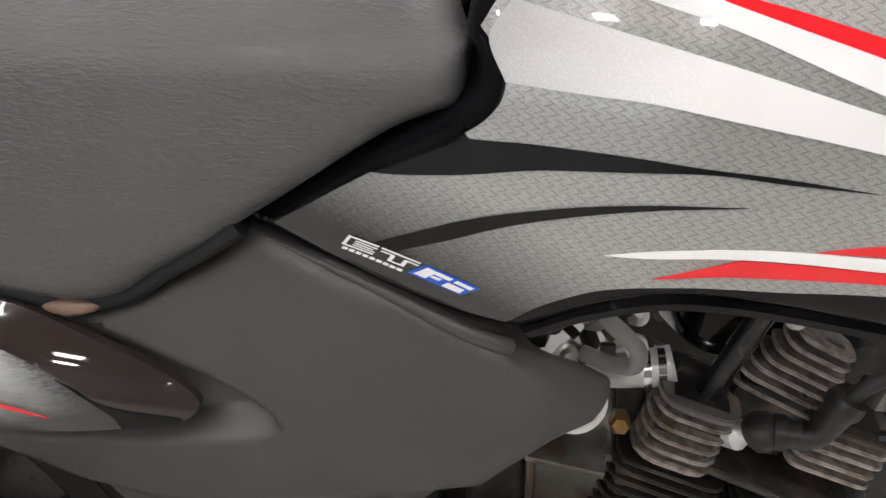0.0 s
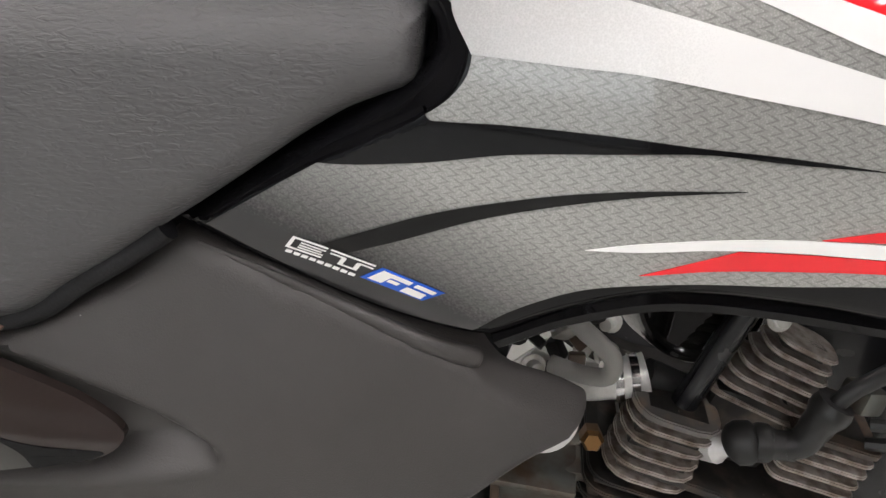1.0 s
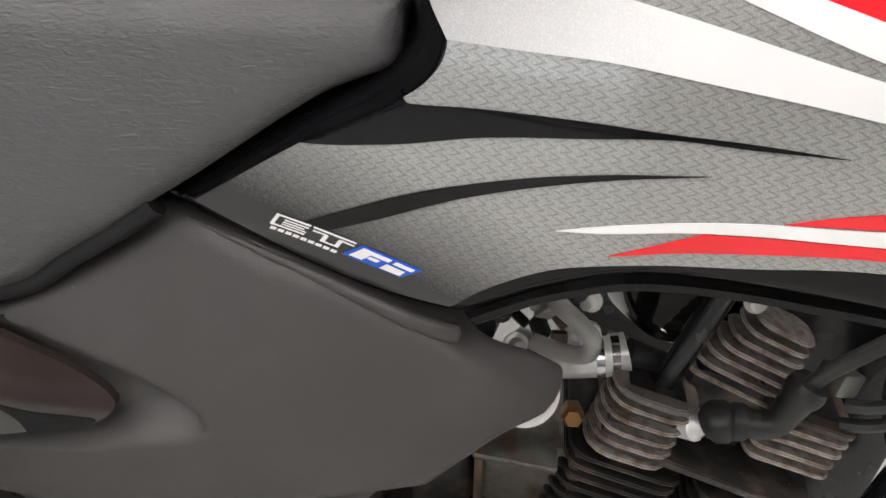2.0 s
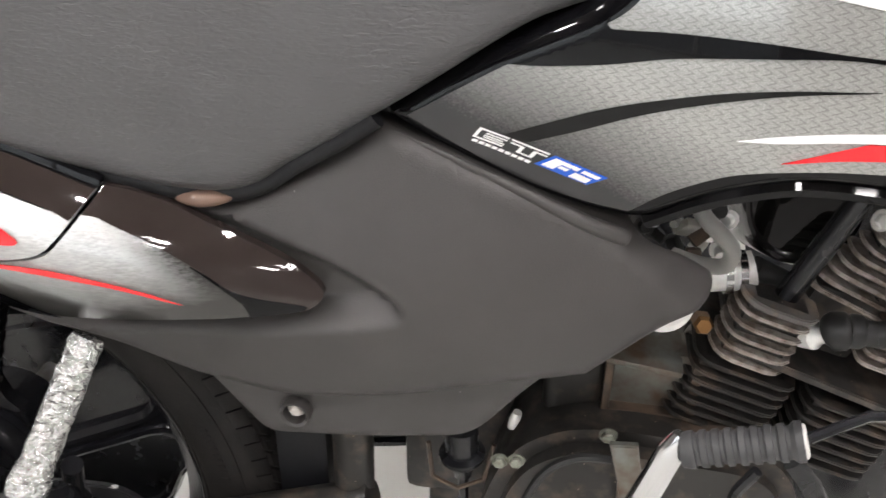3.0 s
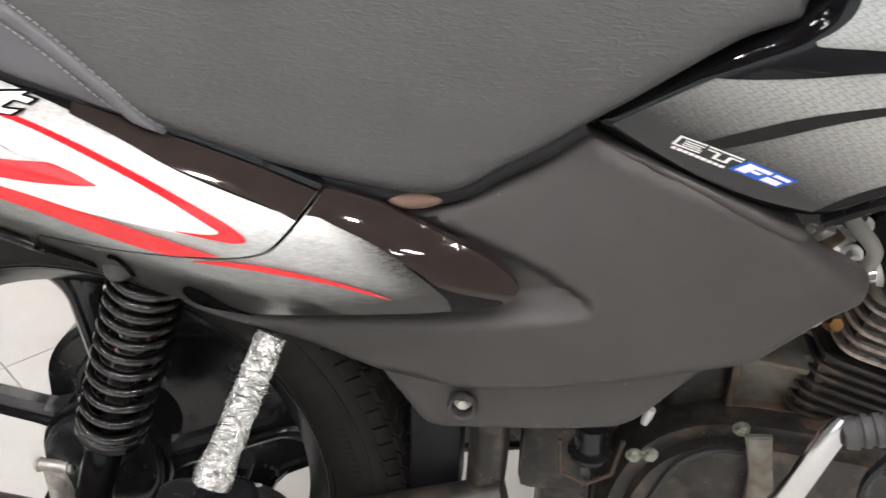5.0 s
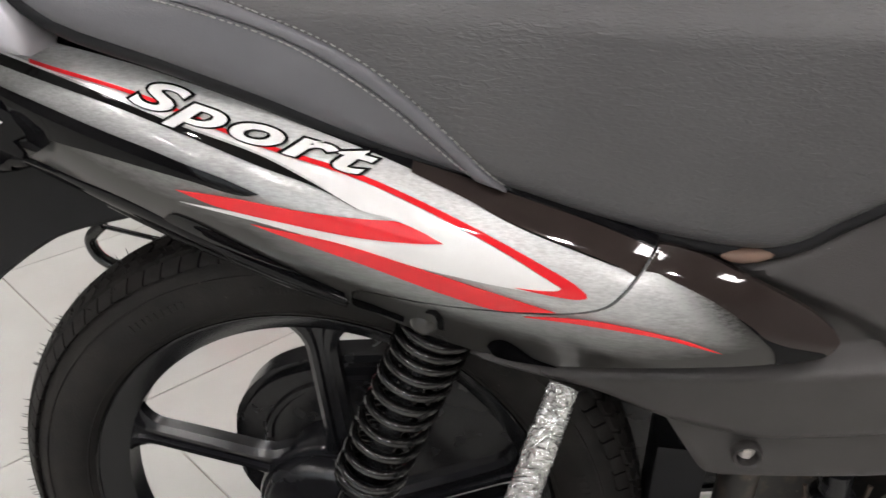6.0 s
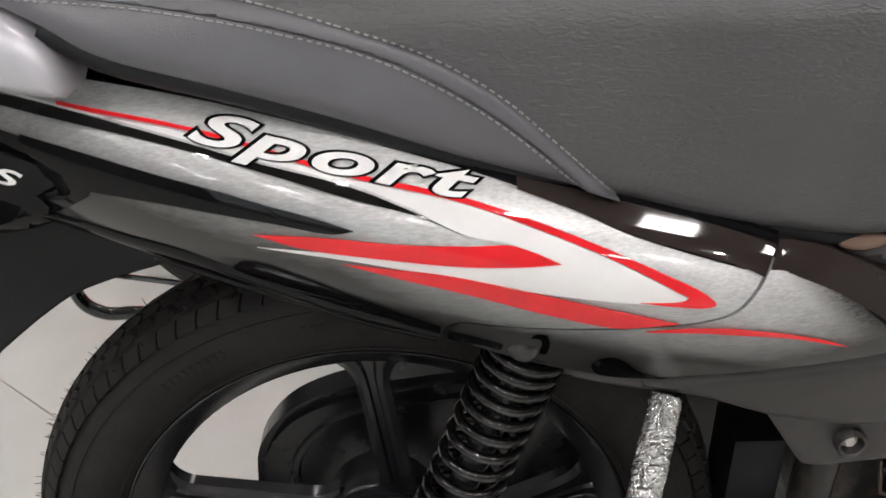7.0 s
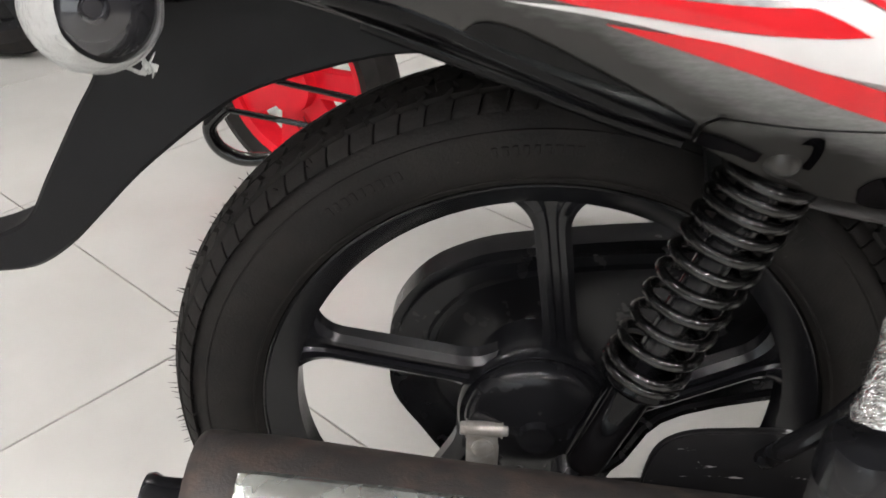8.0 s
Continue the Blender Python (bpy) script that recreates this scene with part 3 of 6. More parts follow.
stripe("stripe", ([(0.514, 0.806), (0.548, 0.805), (0.575, 0.804), (0.615, 0.798), (0.657, 0.791), (0.72, 0.778), (0.79, 0.76)], [(0.79, 0.76), (0.80, 0.775)],
                  [(0.80, 0.775), (0.72, 0.790), (0.662, 0.804), (0.602, 0.820), (0.557, 0.830), (0.515, 0.838)], [(0.515, 0.838), (0.506, 0.823), (0.514, 0.806)]), tank_y, WHITE_FADE, tank, label="white stripe fading to silver at its rear end")
stripe("stripe", ([(0.545, 0.851), (0.563, 0.843), (0.600, 0.833), (0.660, 0.811), (0.72, 0.792)], [(0.72, 0.792), (0.725, 0.802)],
                  [(0.725, 0.802), (0.658, 0.824), (0.621, 0.835), (0.588, 0.845), (0.560, 0.855)]), tank_y, WHITE, tank)
stripe("stripe", ([(0.56, 0.8555), (0.588, 0.845), (0.621, 0.835), (0.658, 0.824), (0.725, 0.802)], [(0.725, 0.802), (0.73, 0.810)],
                  [(0.73, 0.810), (0.657, 0.831), (0.627, 0.839), (0.601, 0.845), (0.575, 0.855)]), tank_y, RED, tank, 0.0017)
stripe("stripe", ([(0.449, 0.7577), (0.4725, 0.7725), (0.496, 0.7855)], [(0.496, 0.7855), (0.4985, 0.7805), (0.503, 0.7803), (0.529, 0.782), (0.569, 0.782), (0.599, 0.780), (0.628, 0.778), (0.662, 0.7745)],
                  [(0.662, 0.7745), (0.628, 0.776), (0.599, 0.778), (0.570, 0.776), (0.529, 0.771), (0.497, 0.7635), (0.465, 0.7585), (0.449, 0.7577)]), tank_y, BLACK, tank)
stripe("stripe", ([(0.452, 0.720), (0.473, 0.730), (0.497, 0.741), (0.519, 0.749), (0.551, 0.758), (0.581, 0.763), (0.615, 0.765)],
                  [(0.615, 0.765), (0.581, 0.761), (0.551, 0.754), (0.519, 0.743), (0.485, 0.727), (0.463, 0.7175)]), tank_y, CHARCOAL, tank)
stripe("stripe", ([(0.560, 0.7365), (0.577, 0.741), (0.603, 0.745), (0.633, 0.747), (0.667, 0.747), (0.72, 0.747)], [(0.72, 0.747), (0.72, 0.740)],
                  [(0.72, 0.740), (0.668, 0.741), (0.634, 0.742), (0.604, 0.741), (0.578, 0.738), (0.560, 0.7365)]), tank_y, WHITE, tank)
stripe("stripe", ([(0.581, 0.728), (0.599, 0.735), (0.616, 0.7412)], [(0.616, 0.7412), (0.645, 0.7412), (0.668, 0.7405), (0.72, 0.7395)], [(0.72, 0.7395), (0.72, 0.734)],
                  [(0.72, 0.734), (0.669, 0.735), (0.636, 0.734), (0.605, 0.732), (0.581, 0.728)]), tank_y, RED, tank)
stripe("stripe", ([(0.644, 0.7475), (0.655, 0.750), (0.665, 0.752), (0.72, 0.760)], [(0.72, 0.760), (0.72, 0.7475)], [(0.72, 0.7475), (0.667, 0.7478), (0.644, 0.7475)]), tank_y, RED, tank)

# seat
seat_low = [(-0.32, 0.862), (-0.22, 0.835), (-0.14, 0.805), (-0.114, 0.790), (-0.054, 0.773), (0.006, 0.755), (0.066, 0.734), (0.126, 0.716), (0.154, 0.708), (0.203, 0.693), (0.253, 0.684),
            (0.284, 0.680), (0.307, 0.680), (0.325, 0.686), (0.343, 0.699), (0.368, 0.7145), (0.3875, 0.7280), (0.4075, 0.7410), (0.427, 0.7543), (0.4505, 0.7702), (0.4662, 0.7794), (0.4795, 0.7846), (0.4913, 0.7897), (0.4932, 0.7950), (0.4946, 0.8072), (0.4951, 0.8146), (0.4914, 0.8185), (0.478, 0.838), (0.455, 0.860)]
seat_top = [(0.455, 0.860), (0.40, 0.870), (0.25, 0.870), (0.10, 0.876), (0.0, 0.888), (-0.15, 0.890), (-0.30, 0.885)]
seat_loop = loop_of(seat_low, seat_top, [(-0.30, 0.885), (-0.32, 0.862)])
seat_y = shell(y_seat, seat_loop, 0.014)
seat = sheet("seat", seat_loop, seat_y, SEAT, bike, 0.004, 0, 0.012, True, "black grained vinyl seat with smooth grey side panels", 0.014)

pipe_low = [(-0.18, 0.822), (-0.087, 0.815), (-0.022, 0.804), (0.021, 0.792), (0.050, 0.779), (0.080, 0.761), (0.110, 0.737), (0.132, 0.7165)]
pipe_high = [(-0.18, 0.833), (-0.042, 0.816), (0.007, 0.804), (0.050, 0.789), (0.085, 0.769), (0.113, 0.745), (0.150, 0.7105)]
panel_loop = loop_of(pipe_low, [(0.132, 0.7165), (0.126, 0.7185), (0.066, 0.7365), (0.006, 0.757), (-0.054, 0.7755), (-0.114, 0.793), (-0.14, 0.808), (-0.18, 0.822)])
sheet("side_panel", panel_loop, seat_y, SEAT_SIDE, seat, 0.006, 0.0014, 0.002, label="smooth grey vinyl side panel")
band_loop = loop_of(pipe_low, [(0.132, 0.7165), (0.150, 0.7105)], pipe_high[::-1], [(-0.18, 0.833), (-0.18, 0.822)])
band_y = shell(y_seat, band_loop, 0.003)
sheet("piping", band_loop, lambda x, z: band_y(x, z) - 0.0035, SEAT_SIDE, seat, 0.0018, 0.0, 0.006, label="raised grey seam band")
bm = bmesh.new()
for line, shift in ((pipe_low, -0.0012), (pipe_high, 0.0012)):
    run = curve_points(line, 40)
    run = [run[0]] + [q for i, q in enumerate(run[1:], 1)]
    dist, last, on = 0.0, run[0], []
    for q in run[1:]:
        dist += math.dist(q, last)
        last = q
        on.append(q)
        if dist > 0.0032:
            xs = np.array([on[0][0], on[-1][0]])
            zs = np.array([on[0][1], on[-1][1]]) + shift
            ys = seat_y(xs, zs) - (0.0024 if shift < 0 else 0.0010)
            tube(bm, list(zip(xs.tolist(), ys.tolist(), zs.tolist())), 0.0005, 5)
            dist, on = -0.0012, []
            continue
        if dist < 0:
            on = []
tagged(part("stitching", bm, THREAD, seat, "pale grey stitching"), kind="stuff")

base_run = curve_points([q for q in seat_low if -0.15 < q[0] < 0.40], 4)
bx, bz = np.array([q[0] for q in base_run]), np.array([q[1] for q in base_run]) - 0.001
by = y_seat(bx, bz) + 0.012
bm = bmesh.new()
tube(bm, list(zip(bx.tolist(), by.tolist(), bz.tolist())), 0.0065, 10)
part("base_rim", bm, FLAP, seat, "black plastic seat base rim")

# the rim's brown sheen, modelled as a small coloured lump
bm = bmesh.new()
lathe(bm, [(-0.017, 0.0), (-0.0155, 0.0020), (-0.010, 0.0042), (-0.003, 0.0052), (0.005, 0.0046), (0.012, 0.0026), (0.0155, 0.0)], (0.2945, float(y_seat(np.array(0.2945), np.array(0.677))) + 0.0065, 0.6765), (1, 0.05, 0.06), 24)
part("rim_sheen", bm, TAN, seat, "brown sheen on the seat rim, added as a solid patch")

# side cover
cover_loop = loop_of([(0.385, 0.719), (0.397, 0.715), (0.459, 0.692), (0.517, 0.672)], [(0.517, 0.672), (0.529, 0.6585), (0.551, 0.6455), (0.5635, 0.637), (0.5712, 0.630), (0.568, 0.6235), (0.5445, 0.611), (0.5245, 0.592), (0.507, 0.574)],
                     [(0.507, 0.574), (0.452, 0.559), (0.401, 0.544), (0.365, 0.536), (0.327, 0.531), (0.268, 0.540)],
                     [(0.268, 0.540), (0.254, 0.545), (0.218, 0.558), (0.180, 0.565), (0.125, 0.571)], [(0.125, 0.571), (0.130, 0.585), (0.26, 0.62)], [(0.26, 0.62), (0.236, 0.668)],
                     [(0.236, 0.668), (0.2560, 0.6690), (0.2713, 0.6672), (0.2985, 0.6691), (0.3248, 0.6789), (0.3438, 0.6897), (0.3685, 0.7044), (0.385, 0.718)])


POCKET = loop_of([(0.20, 0.70), (0.271, 0.672), (0.3054, 0.6655), (0.3388, 0.656), (0.3715, 0.6445), (0.3990, 0.6275), (0.4060, 0.6168), (0.4025, 0.6080), (0.3845, 0.6015), (0.3507, 0.5955), (0.3003, 0.5860), (0.2219, 0.572), (0.10, 0.560)], [(0.10, 0.560), (0.20, 0.70)])


def pocket(x, z):
    """The hollow round the tail's nose."""
    d = edge_distance(x, z, POCKET) * inside(x, z, POCKET)
    return 0.019 * step_(0.0, 0.019, d)


def y_cover_full(x, z):
    return y_cover(x, z) + pocket(x, z)


cover_y = shell(y_cover_full, cover_loop, 0.008)
cover = sheet("side_cover", cover_loop, cover_y, MATTE, bike, 0.0027, 0, 0.005, True, "matte black plastic side cover", 0.008)
flange_loop = loop_of([(0.258, 0.550), (0.296, 0.4935)], [(0.296, 0.4935), (0.302, 0.488), (0.315, 0.486)], [(0.315, 0.486), (0.363, 0.491), (0.420, 0.500), (0.434, 0.504), (0.446, 0.513), (0.470, 0.546), (0.486, 0.566)],
                      [(0.486, 0.566), (0.40, 0.56), (0.33, 0.55), (0.258, 0.550)])
flange_y = shell(lambda x, z: y_cover(x, z) + 0.010, flange_loop, 0.003)
sheet("flange", flange_loop, flange_y, MATTE, cover, 0.006, 0, 0.012, True)
# lip along the upper edge
ridge_run = curve_points([(0.395, 0.7130), (0.4305, 0.7000), (0.462, 0.6880), (0.491, 0.6765), (0.513, 0.6668), (0.5195, 0.6638)], 8)
ridge = [(x, float(cover_y(np.array([x]), np.array([z]))[0]) + 0.0012, z) for x, z in ridge_run]
bm = bmesh.new()
tube(bm, ridge, [0.0010 + 0.0046 * min(1, k / (len(ridge) - 8)) for k in range(len(ridge) - 2)] + [0.0052, 0.0040], 16, True, 0.9)
part("lip", bm, MATTE, cover, "raised ledge along the upper edge")
bm = bmesh.new()
lathe(bm, [(0.003, 0.0), (0.003, 0.0072), (-0.005, 0.0078), (-0.006, 0.0095), (-0.004, 0.0105), (0.006, 0.0105)], (0.326, -0.1435, 0.513), (0, 1, 0), 32)
part("screw_cup", bm, MATTE, cover)
hex_bolt("screw", (0.326, -0.141, 0.513), 0.0045, cover)

# tail panel
tail_top = [(-0.32, 0.808), (-0.217, 0.786), (-0.156, 0.776), (-0.099, 0.770), (-0.064, 0.765), (0.002, 0.751), (0.065, 0.733), (0.126, 0.717), (0.154, 0.709), (0.203, 0.695), (0.239, 0.683)]
tail_seam = [(0.239, 0.683), (0.231, 0.673), (0.221, 0.661), (0.211, 0.652), (0.192, 0.6455), (0.147, 0.640), (0.100, 0.6375), (0.0635, 0.640)]
tail_low = [(0.0635, 0.640), (0.0535, 0.6205), (0.015, 0.631), (-0.036, 0.650), (-0.108, 0.670), (-0.190, 0.680)]
tail_loop = loop_of(tail_top, tail_seam, [(0.0635, 0.640), (0.057, 0.634), (0.0535, 0.6205)], tail_low[1:], [(-0.190, 0.680), (-0.197, 0.690), (-0.180, 0.702), (-0.155, 0.712), (-0.172, 0.742)], [(-0.172, 0.742), (-0.217, 0.748), (-0.32, 0.772)])
tail_y = y_tail
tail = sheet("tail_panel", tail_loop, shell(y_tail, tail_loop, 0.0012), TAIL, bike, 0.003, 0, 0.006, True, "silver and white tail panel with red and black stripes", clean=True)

stripe("band", (tail_top[1:], [(0.239, 0.683), (0.218, 0.675)], [(0.218, 0.675), (0.157, 0.695), (0.118, 0.7115), (0.080, 0.7255), (0.0, 0.7485), (-0.061, 0.7615), (-0.096, 0.7665), (-0.153, 0.7725), (-0.217, 0.782)]), tail_y, BLACK, tail, 0.0009, step=0.003, label="glossy black upper band")
# black band; its brown paints the ceiling mirrored in the gloss
stripe("band_front", ([(0.095, 0.7245), (0.126, 0.7165), (0.154, 0.7085), (0.203, 0.6945), (0.238, 0.6825)], [(0.238, 0.6825), (0.231, 0.6735), (0.2285, 0.6705)], [(0.2285, 0.6705), (0.218, 0.6755), (0.157, 0.6955), (0.125, 0.7085), (0.095, 0.7195)]), tail_y, BROWN_REFLECTION, tail, 0.0014, step=0.003)
stripe("white_field", ([(-0.22, 0.768), (-0.148, 0.7585), (-0.072, 0.7495), (0.006, 0.731), (0.067, 0.7162), (0.128, 0.6930), (0.159, 0.6785), (0.186, 0.6635)],
                       [(0.186, 0.663), (0.184, 0.6600), (0.114, 0.667), (0.062, 0.679), (0.007, 0.690), (-0.042, 0.695)], [(-0.042, 0.695), (0.007, 0.6940), (0.069, 0.686), (0.106, 0.6865)],
                       [(0.106, 0.6865), (0.092, 0.6968), (0.067, 0.703), (0.037, 0.718), (0.007, 0.729), (-0.041, 0.740), (-0.093, 0.751), (-0.158, 0.761), (-0.22, 0.767)]), tail_y, WHITE, tail, 0.0009)
stripe("stripe", ([(-0.30, 0.779), (-0.217, 0.765), (-0.158, 0.760), (-0.093, 0.750), (-0.041, 0.739), (0.007, 0.728), (0.037, 0.717), (0.067, 0.703)],
                  [(0.067, 0.703), (0.044, 0.713), (0.007, 0.7232), (-0.037, 0.735), (-0.091, 0.7463), (-0.169, 0.7557), (-0.217, 0.760), (-0.30, 0.775)]), tail_y, CHARCOAL, tail)
stripe("stripe", ([(-0.171, 0.7445), (-0.136, 0.7400), (-0.109, 0.7355), (-0.087, 0.7315), (-0.060, 0.7265), (-0.035, 0.7205), (-0.010, 0.7145), (0.010, 0.708)], [(0.010, 0.708), (-0.001, 0.7065), (-0.030, 0.711), (-0.061, 0.7145), (-0.094, 0.717), (-0.130, 0.7175)], [(-0.130, 0.7175), (-0.150, 0.7170), (-0.160, 0.722), (-0.171, 0.7445)]), tail_y, BLACK, tail, 0.0021, step=0.003)
stripe("stripe", ([(-0.043, 0.7035), (-0.008, 0.704), (0.038, 0.700), (0.070, 0.6978), (0.083, 0.6975), (0.090, 0.6970), (0.104, 0.6922), (0.117, 0.686)],
                  [(0.117, 0.686), (0.099, 0.6855), (0.069, 0.6865), (0.023, 0.692), (-0.018, 0.697), (-0.043, 0.7035)]), tail_y, RED, tail)
stripe("stripe", ([(0.003, 0.688), (0.053, 0.682), (0.099, 0.670), (0.145, 0.657), (0.184, 0.6463)], [(0.184, 0.6463), (0.163, 0.6435)], [(0.163, 0.6435), (0.150, 0.6425), (0.115, 0.6515), (0.068, 0.668), (0.003, 0.688)]), tail_y, RED, tail)
stripe("stripe", ([(-0.149, 0.7615), (-0.073, 0.7525), (0.005, 0.734), (0.067, 0.719), (0.128, 0.697), (0.173, 0.677), (0.1935, 0.6665), (0.2005, 0.6612)], [(0.2005, 0.6612), (0.2012, 0.6590), (0.1960, 0.6574), (0.1800, 0.6586), (0.1600, 0.6616)], [(0.1600, 0.6616), (0.1780, 0.6612), (0.1850, 0.6624), (0.186, 0.664)],
                  [(0.186, 0.664), (0.159, 0.6792), (0.128, 0.6937), (0.067, 0.7168), (0.006, 0.7320), (-0.072, 0.7508), (-0.148, 0.7597)]), tail_y, RED, tail)
skirt_top = curve_points([(-0.188, 0.6885), (-0.158, 0.6930), (-0.125, 0.6905), (-0.085, 0.686), (-0.038, 0.669), (-0.011, 0.657), (0.0154, 0.6455), (0.030, 0.640), (0.0535, 0.629)], 6)
skirt_low = curve_points([(-0.188, 0.6790), (-0.158, 0.6765), (-0.125, 0.673), (-0.085, 0.664), (-0.040, 0.651), (-0.012, 0.6405), (0.0150, 0.6305), (0.030, 0.6262), (0.0530, 0.6195)], 6)
bm = bmesh.new()
rows = []
for p, q in zip(skirt_top, skirt_low):
    row = []
    for k in range(11):
        f = k / 10
        x, z = p[0] * (1 - f) + q[0] * f, p[1] * (1 - f) + q[1] * f
        edge = float(y_tail(np.array(p[0]), np.array(p[1]))) * (1 - f) + float(y_tail(np.array(q[0]), np.array(q[1]))) * f
        row.append(bm.verts.new((x, edge - 0.0055 * math.sin(math.pi * min(1, f * 1.02)) ** 0.6 + 0.002, z)))
    rows.append(row)
for p, q in zip(rows, rows[1:]):
    for k in range(10):
        bm.faces.new((p[k], p[k + 1], q[k + 1], q[k]))
bmesh.ops.recalc_face_normals(bm, faces=bm.faces[:])
part("skirt", bm, BLACK, tail, "glossy black lower edge strip")
# black film painted in for the dark reflection over the skirt
stripe("lower_reflection", ([(-0.060, 0.676), (-0.052, 0.6825), (-0.040, 0.682), (-0.018, 0.6735), (0.005, 0.662), (0.030, 0.6485), (0.0534, 0.635)], [(0.0534, 0.635), (0.053, 0.629)], [(0.053, 0.629), (0.030, 0.637), (0.005, 0.6485), (-0.018, 0.656), (-0.045, 0.668), (-0.060, 0.676)]), tail_y, BLACK, tail, 0.0012, step=0.003, label="dark reflection above the lower edge, drawn as black film")
stripe("rear_panel", ([(-0.172, 0.7418), (-0.146, 0.737), (-0.131, 0.724), (-0.134, 0.7145)], [(-0.134, 0.7145), (-0.157, 0.699), (-0.178, 0.6865), (-0.1895, 0.6805)], [(-0.1895, 0.6805), (-0.1965, 0.690), (-0.180, 0.702), (-0.155, 0.712), (-0.172, 0.7418)]), tail_y, BLACK, tail, 0.0022)
top_run = curve_points([(x, z + 0.0005) for x, z in tail_top[1:]], 4)
ex, ez = np.array([q[0] for q in top_run]), np.array([q[1] for q in top_run])
ey = y_tail(ex, ez) + 0.0035
bm = bmesh.new()
tube(bm, list(zip(ex.tolist(), ey.tolist(), ez.tolist())), 0.0042, 8)
part("upper_edge", bm, BLACK, tail)

edge_run = curve_points([(-0.11, 0.669), (-0.036, 0.648), (0.015, 0.629), (0.052, 0.617)], 6)
ex, ez = np.array([q[0] for q in edge_run]), np.array([q[1] for q in edge_run])
ey = y_tail(ex, ez) + 0.007
bm = bmesh.new()
tube(bm, list(zip(ex.tolist(), ey.tolist(), ez.tolist())), 0.0050, 10)
part("lower_rim", bm, BLACK, tail, "glossy black lower rim")

cowl_top = [(0.241, 0.6822), (0.2501, 0.6806), (0.2708, 0.6742), (0.2943, 0.6637), (0.3098, 0.6563), (0.3267, 0.6478), (0.3382, 0.6412), (0.3468, 0.6350), (0.3541, 0.6283), (0.3572, 0.6234), (0.3544, 0.6190), (0.3474, 0.6150)]
cowl_loop = loop_of(cowl_top + [(0.3275, 0.6130), (0.3072, 0.6108), (0.2772, 0.6080), (0.2445, 0.6020), (0.2150, 0.5925), (0.190, 0.5840), (0.150, 0.5825), (0.123, 0.5870), (0.100, 0.5960), (0.078, 0.6075), (0.0565, 0.6205)],
                    [(0.0565, 0.6205), (0.0585, 0.632), (0.0645, 0.6385)], [(0.0645, 0.6385), (0.100, 0.636), (0.147, 0.6385), (0.192, 0.644), (0.2125, 0.6505), (0.2230, 0.660), (0.2330, 0.672), (0.241, 0.6822)])


def cowl_y(x, z):
    return y_tail(x, z) + 0.0003


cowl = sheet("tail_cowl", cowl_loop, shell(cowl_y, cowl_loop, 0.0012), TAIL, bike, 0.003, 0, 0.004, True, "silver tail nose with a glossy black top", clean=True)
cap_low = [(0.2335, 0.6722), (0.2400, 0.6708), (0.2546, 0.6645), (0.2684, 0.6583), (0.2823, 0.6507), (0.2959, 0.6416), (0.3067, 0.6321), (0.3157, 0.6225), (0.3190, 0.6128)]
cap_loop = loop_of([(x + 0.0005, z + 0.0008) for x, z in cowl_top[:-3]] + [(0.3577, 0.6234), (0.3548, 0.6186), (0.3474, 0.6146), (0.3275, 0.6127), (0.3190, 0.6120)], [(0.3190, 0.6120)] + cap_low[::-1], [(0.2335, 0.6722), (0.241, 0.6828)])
# brown colour here stands for the ceiling reflected in a black cap
sheet("cap", cap_loop, shell(cowl_y, cap_loop, 0.0012), BROWN_REFLECTION, cowl, 0.0022, 0.0010, 0.005, label="glossy black upper face, brown ceiling reflection painted in", clean=True)
stripe("corner_trim", ([(0.0578, 0.6295), (0.068, 0.6265), (0.090, 0.6165)], [(0.090, 0.6165), (0.0885, 0.6098), (0.078, 0.6138), (0.0575, 0.6208), (0.0578, 0.6295)]), cowl_y, BLACK, cowl, 0.0012, step=0.003, label="black corner trim")
stripe("notch", ([(0.1435, 0.5960), (0.1470, 0.6045), (0.1532, 0.6085), (0.1600, 0.6055), (0.1665, 0.5985), (0.1740, 0.5905), (0.190, 0.5845)], [(0.190, 0.5845), (0.186, 0.5835), (0.150, 0.5835), (0.1435, 0.5960)]), cowl_y, BLACK, cowl, 0.0012, step=0.003, label="black notch in the lower edge")
stripe("slot", ([(0.1048, 0.6270), (0.1074, 0.6318), (0.1125, 0.6320), (0.1150, 0.6270), (0.1163, 0.6190), (0.1158, 0.6078)], [(0.1158, 0.6078), (0.1120, 0.6085), (0.1118, 0.6190), (0.1098, 0.6262), (0.1048, 0.6270)]), cowl_y, BLACK, cowl, 0.0012, step=0.002, label="black slot beside the mount")
bm = bmesh.new()
lathe(bm, [(-0.006, 0.0100), (-0.001, 0.0092), (0.0025, 0.0074), (0.0040, 0.0050), (0.0044, 0.0)], (0.1030, -0.1665, 0.6120), (0.05, -1, 0.12), 28)
part("mount_boss", bm, TAIL, cowl, "rounded mounting boss")
# a dark reflection on the cap, painted as a fixed black shape
stripe("crease_reflection", ([(0.2900, 0.6462), (0.2998, 0.6400), (0.3090, 0.6325), (0.3230, 0.6262), (0.3366, 0.6222), (0.3475, 0.6190)],
                     [(0.3475, 0.6190), (0.3495, 0.6174), (0.3460, 0.6155)], [(0.3460, 0.6155), (0.3275, 0.6140), (0.3194, 0.6132)], [(0.3194, 0.6132), (0.3162, 0.6225), (0.3072, 0.6321), (0.2964, 0.6416), (0.2900, 0.6462)]), cowl_y, BLACK, cowl, 0.0015, step=0.003, label="dark reflection along the cap's crease, drawn as black film")
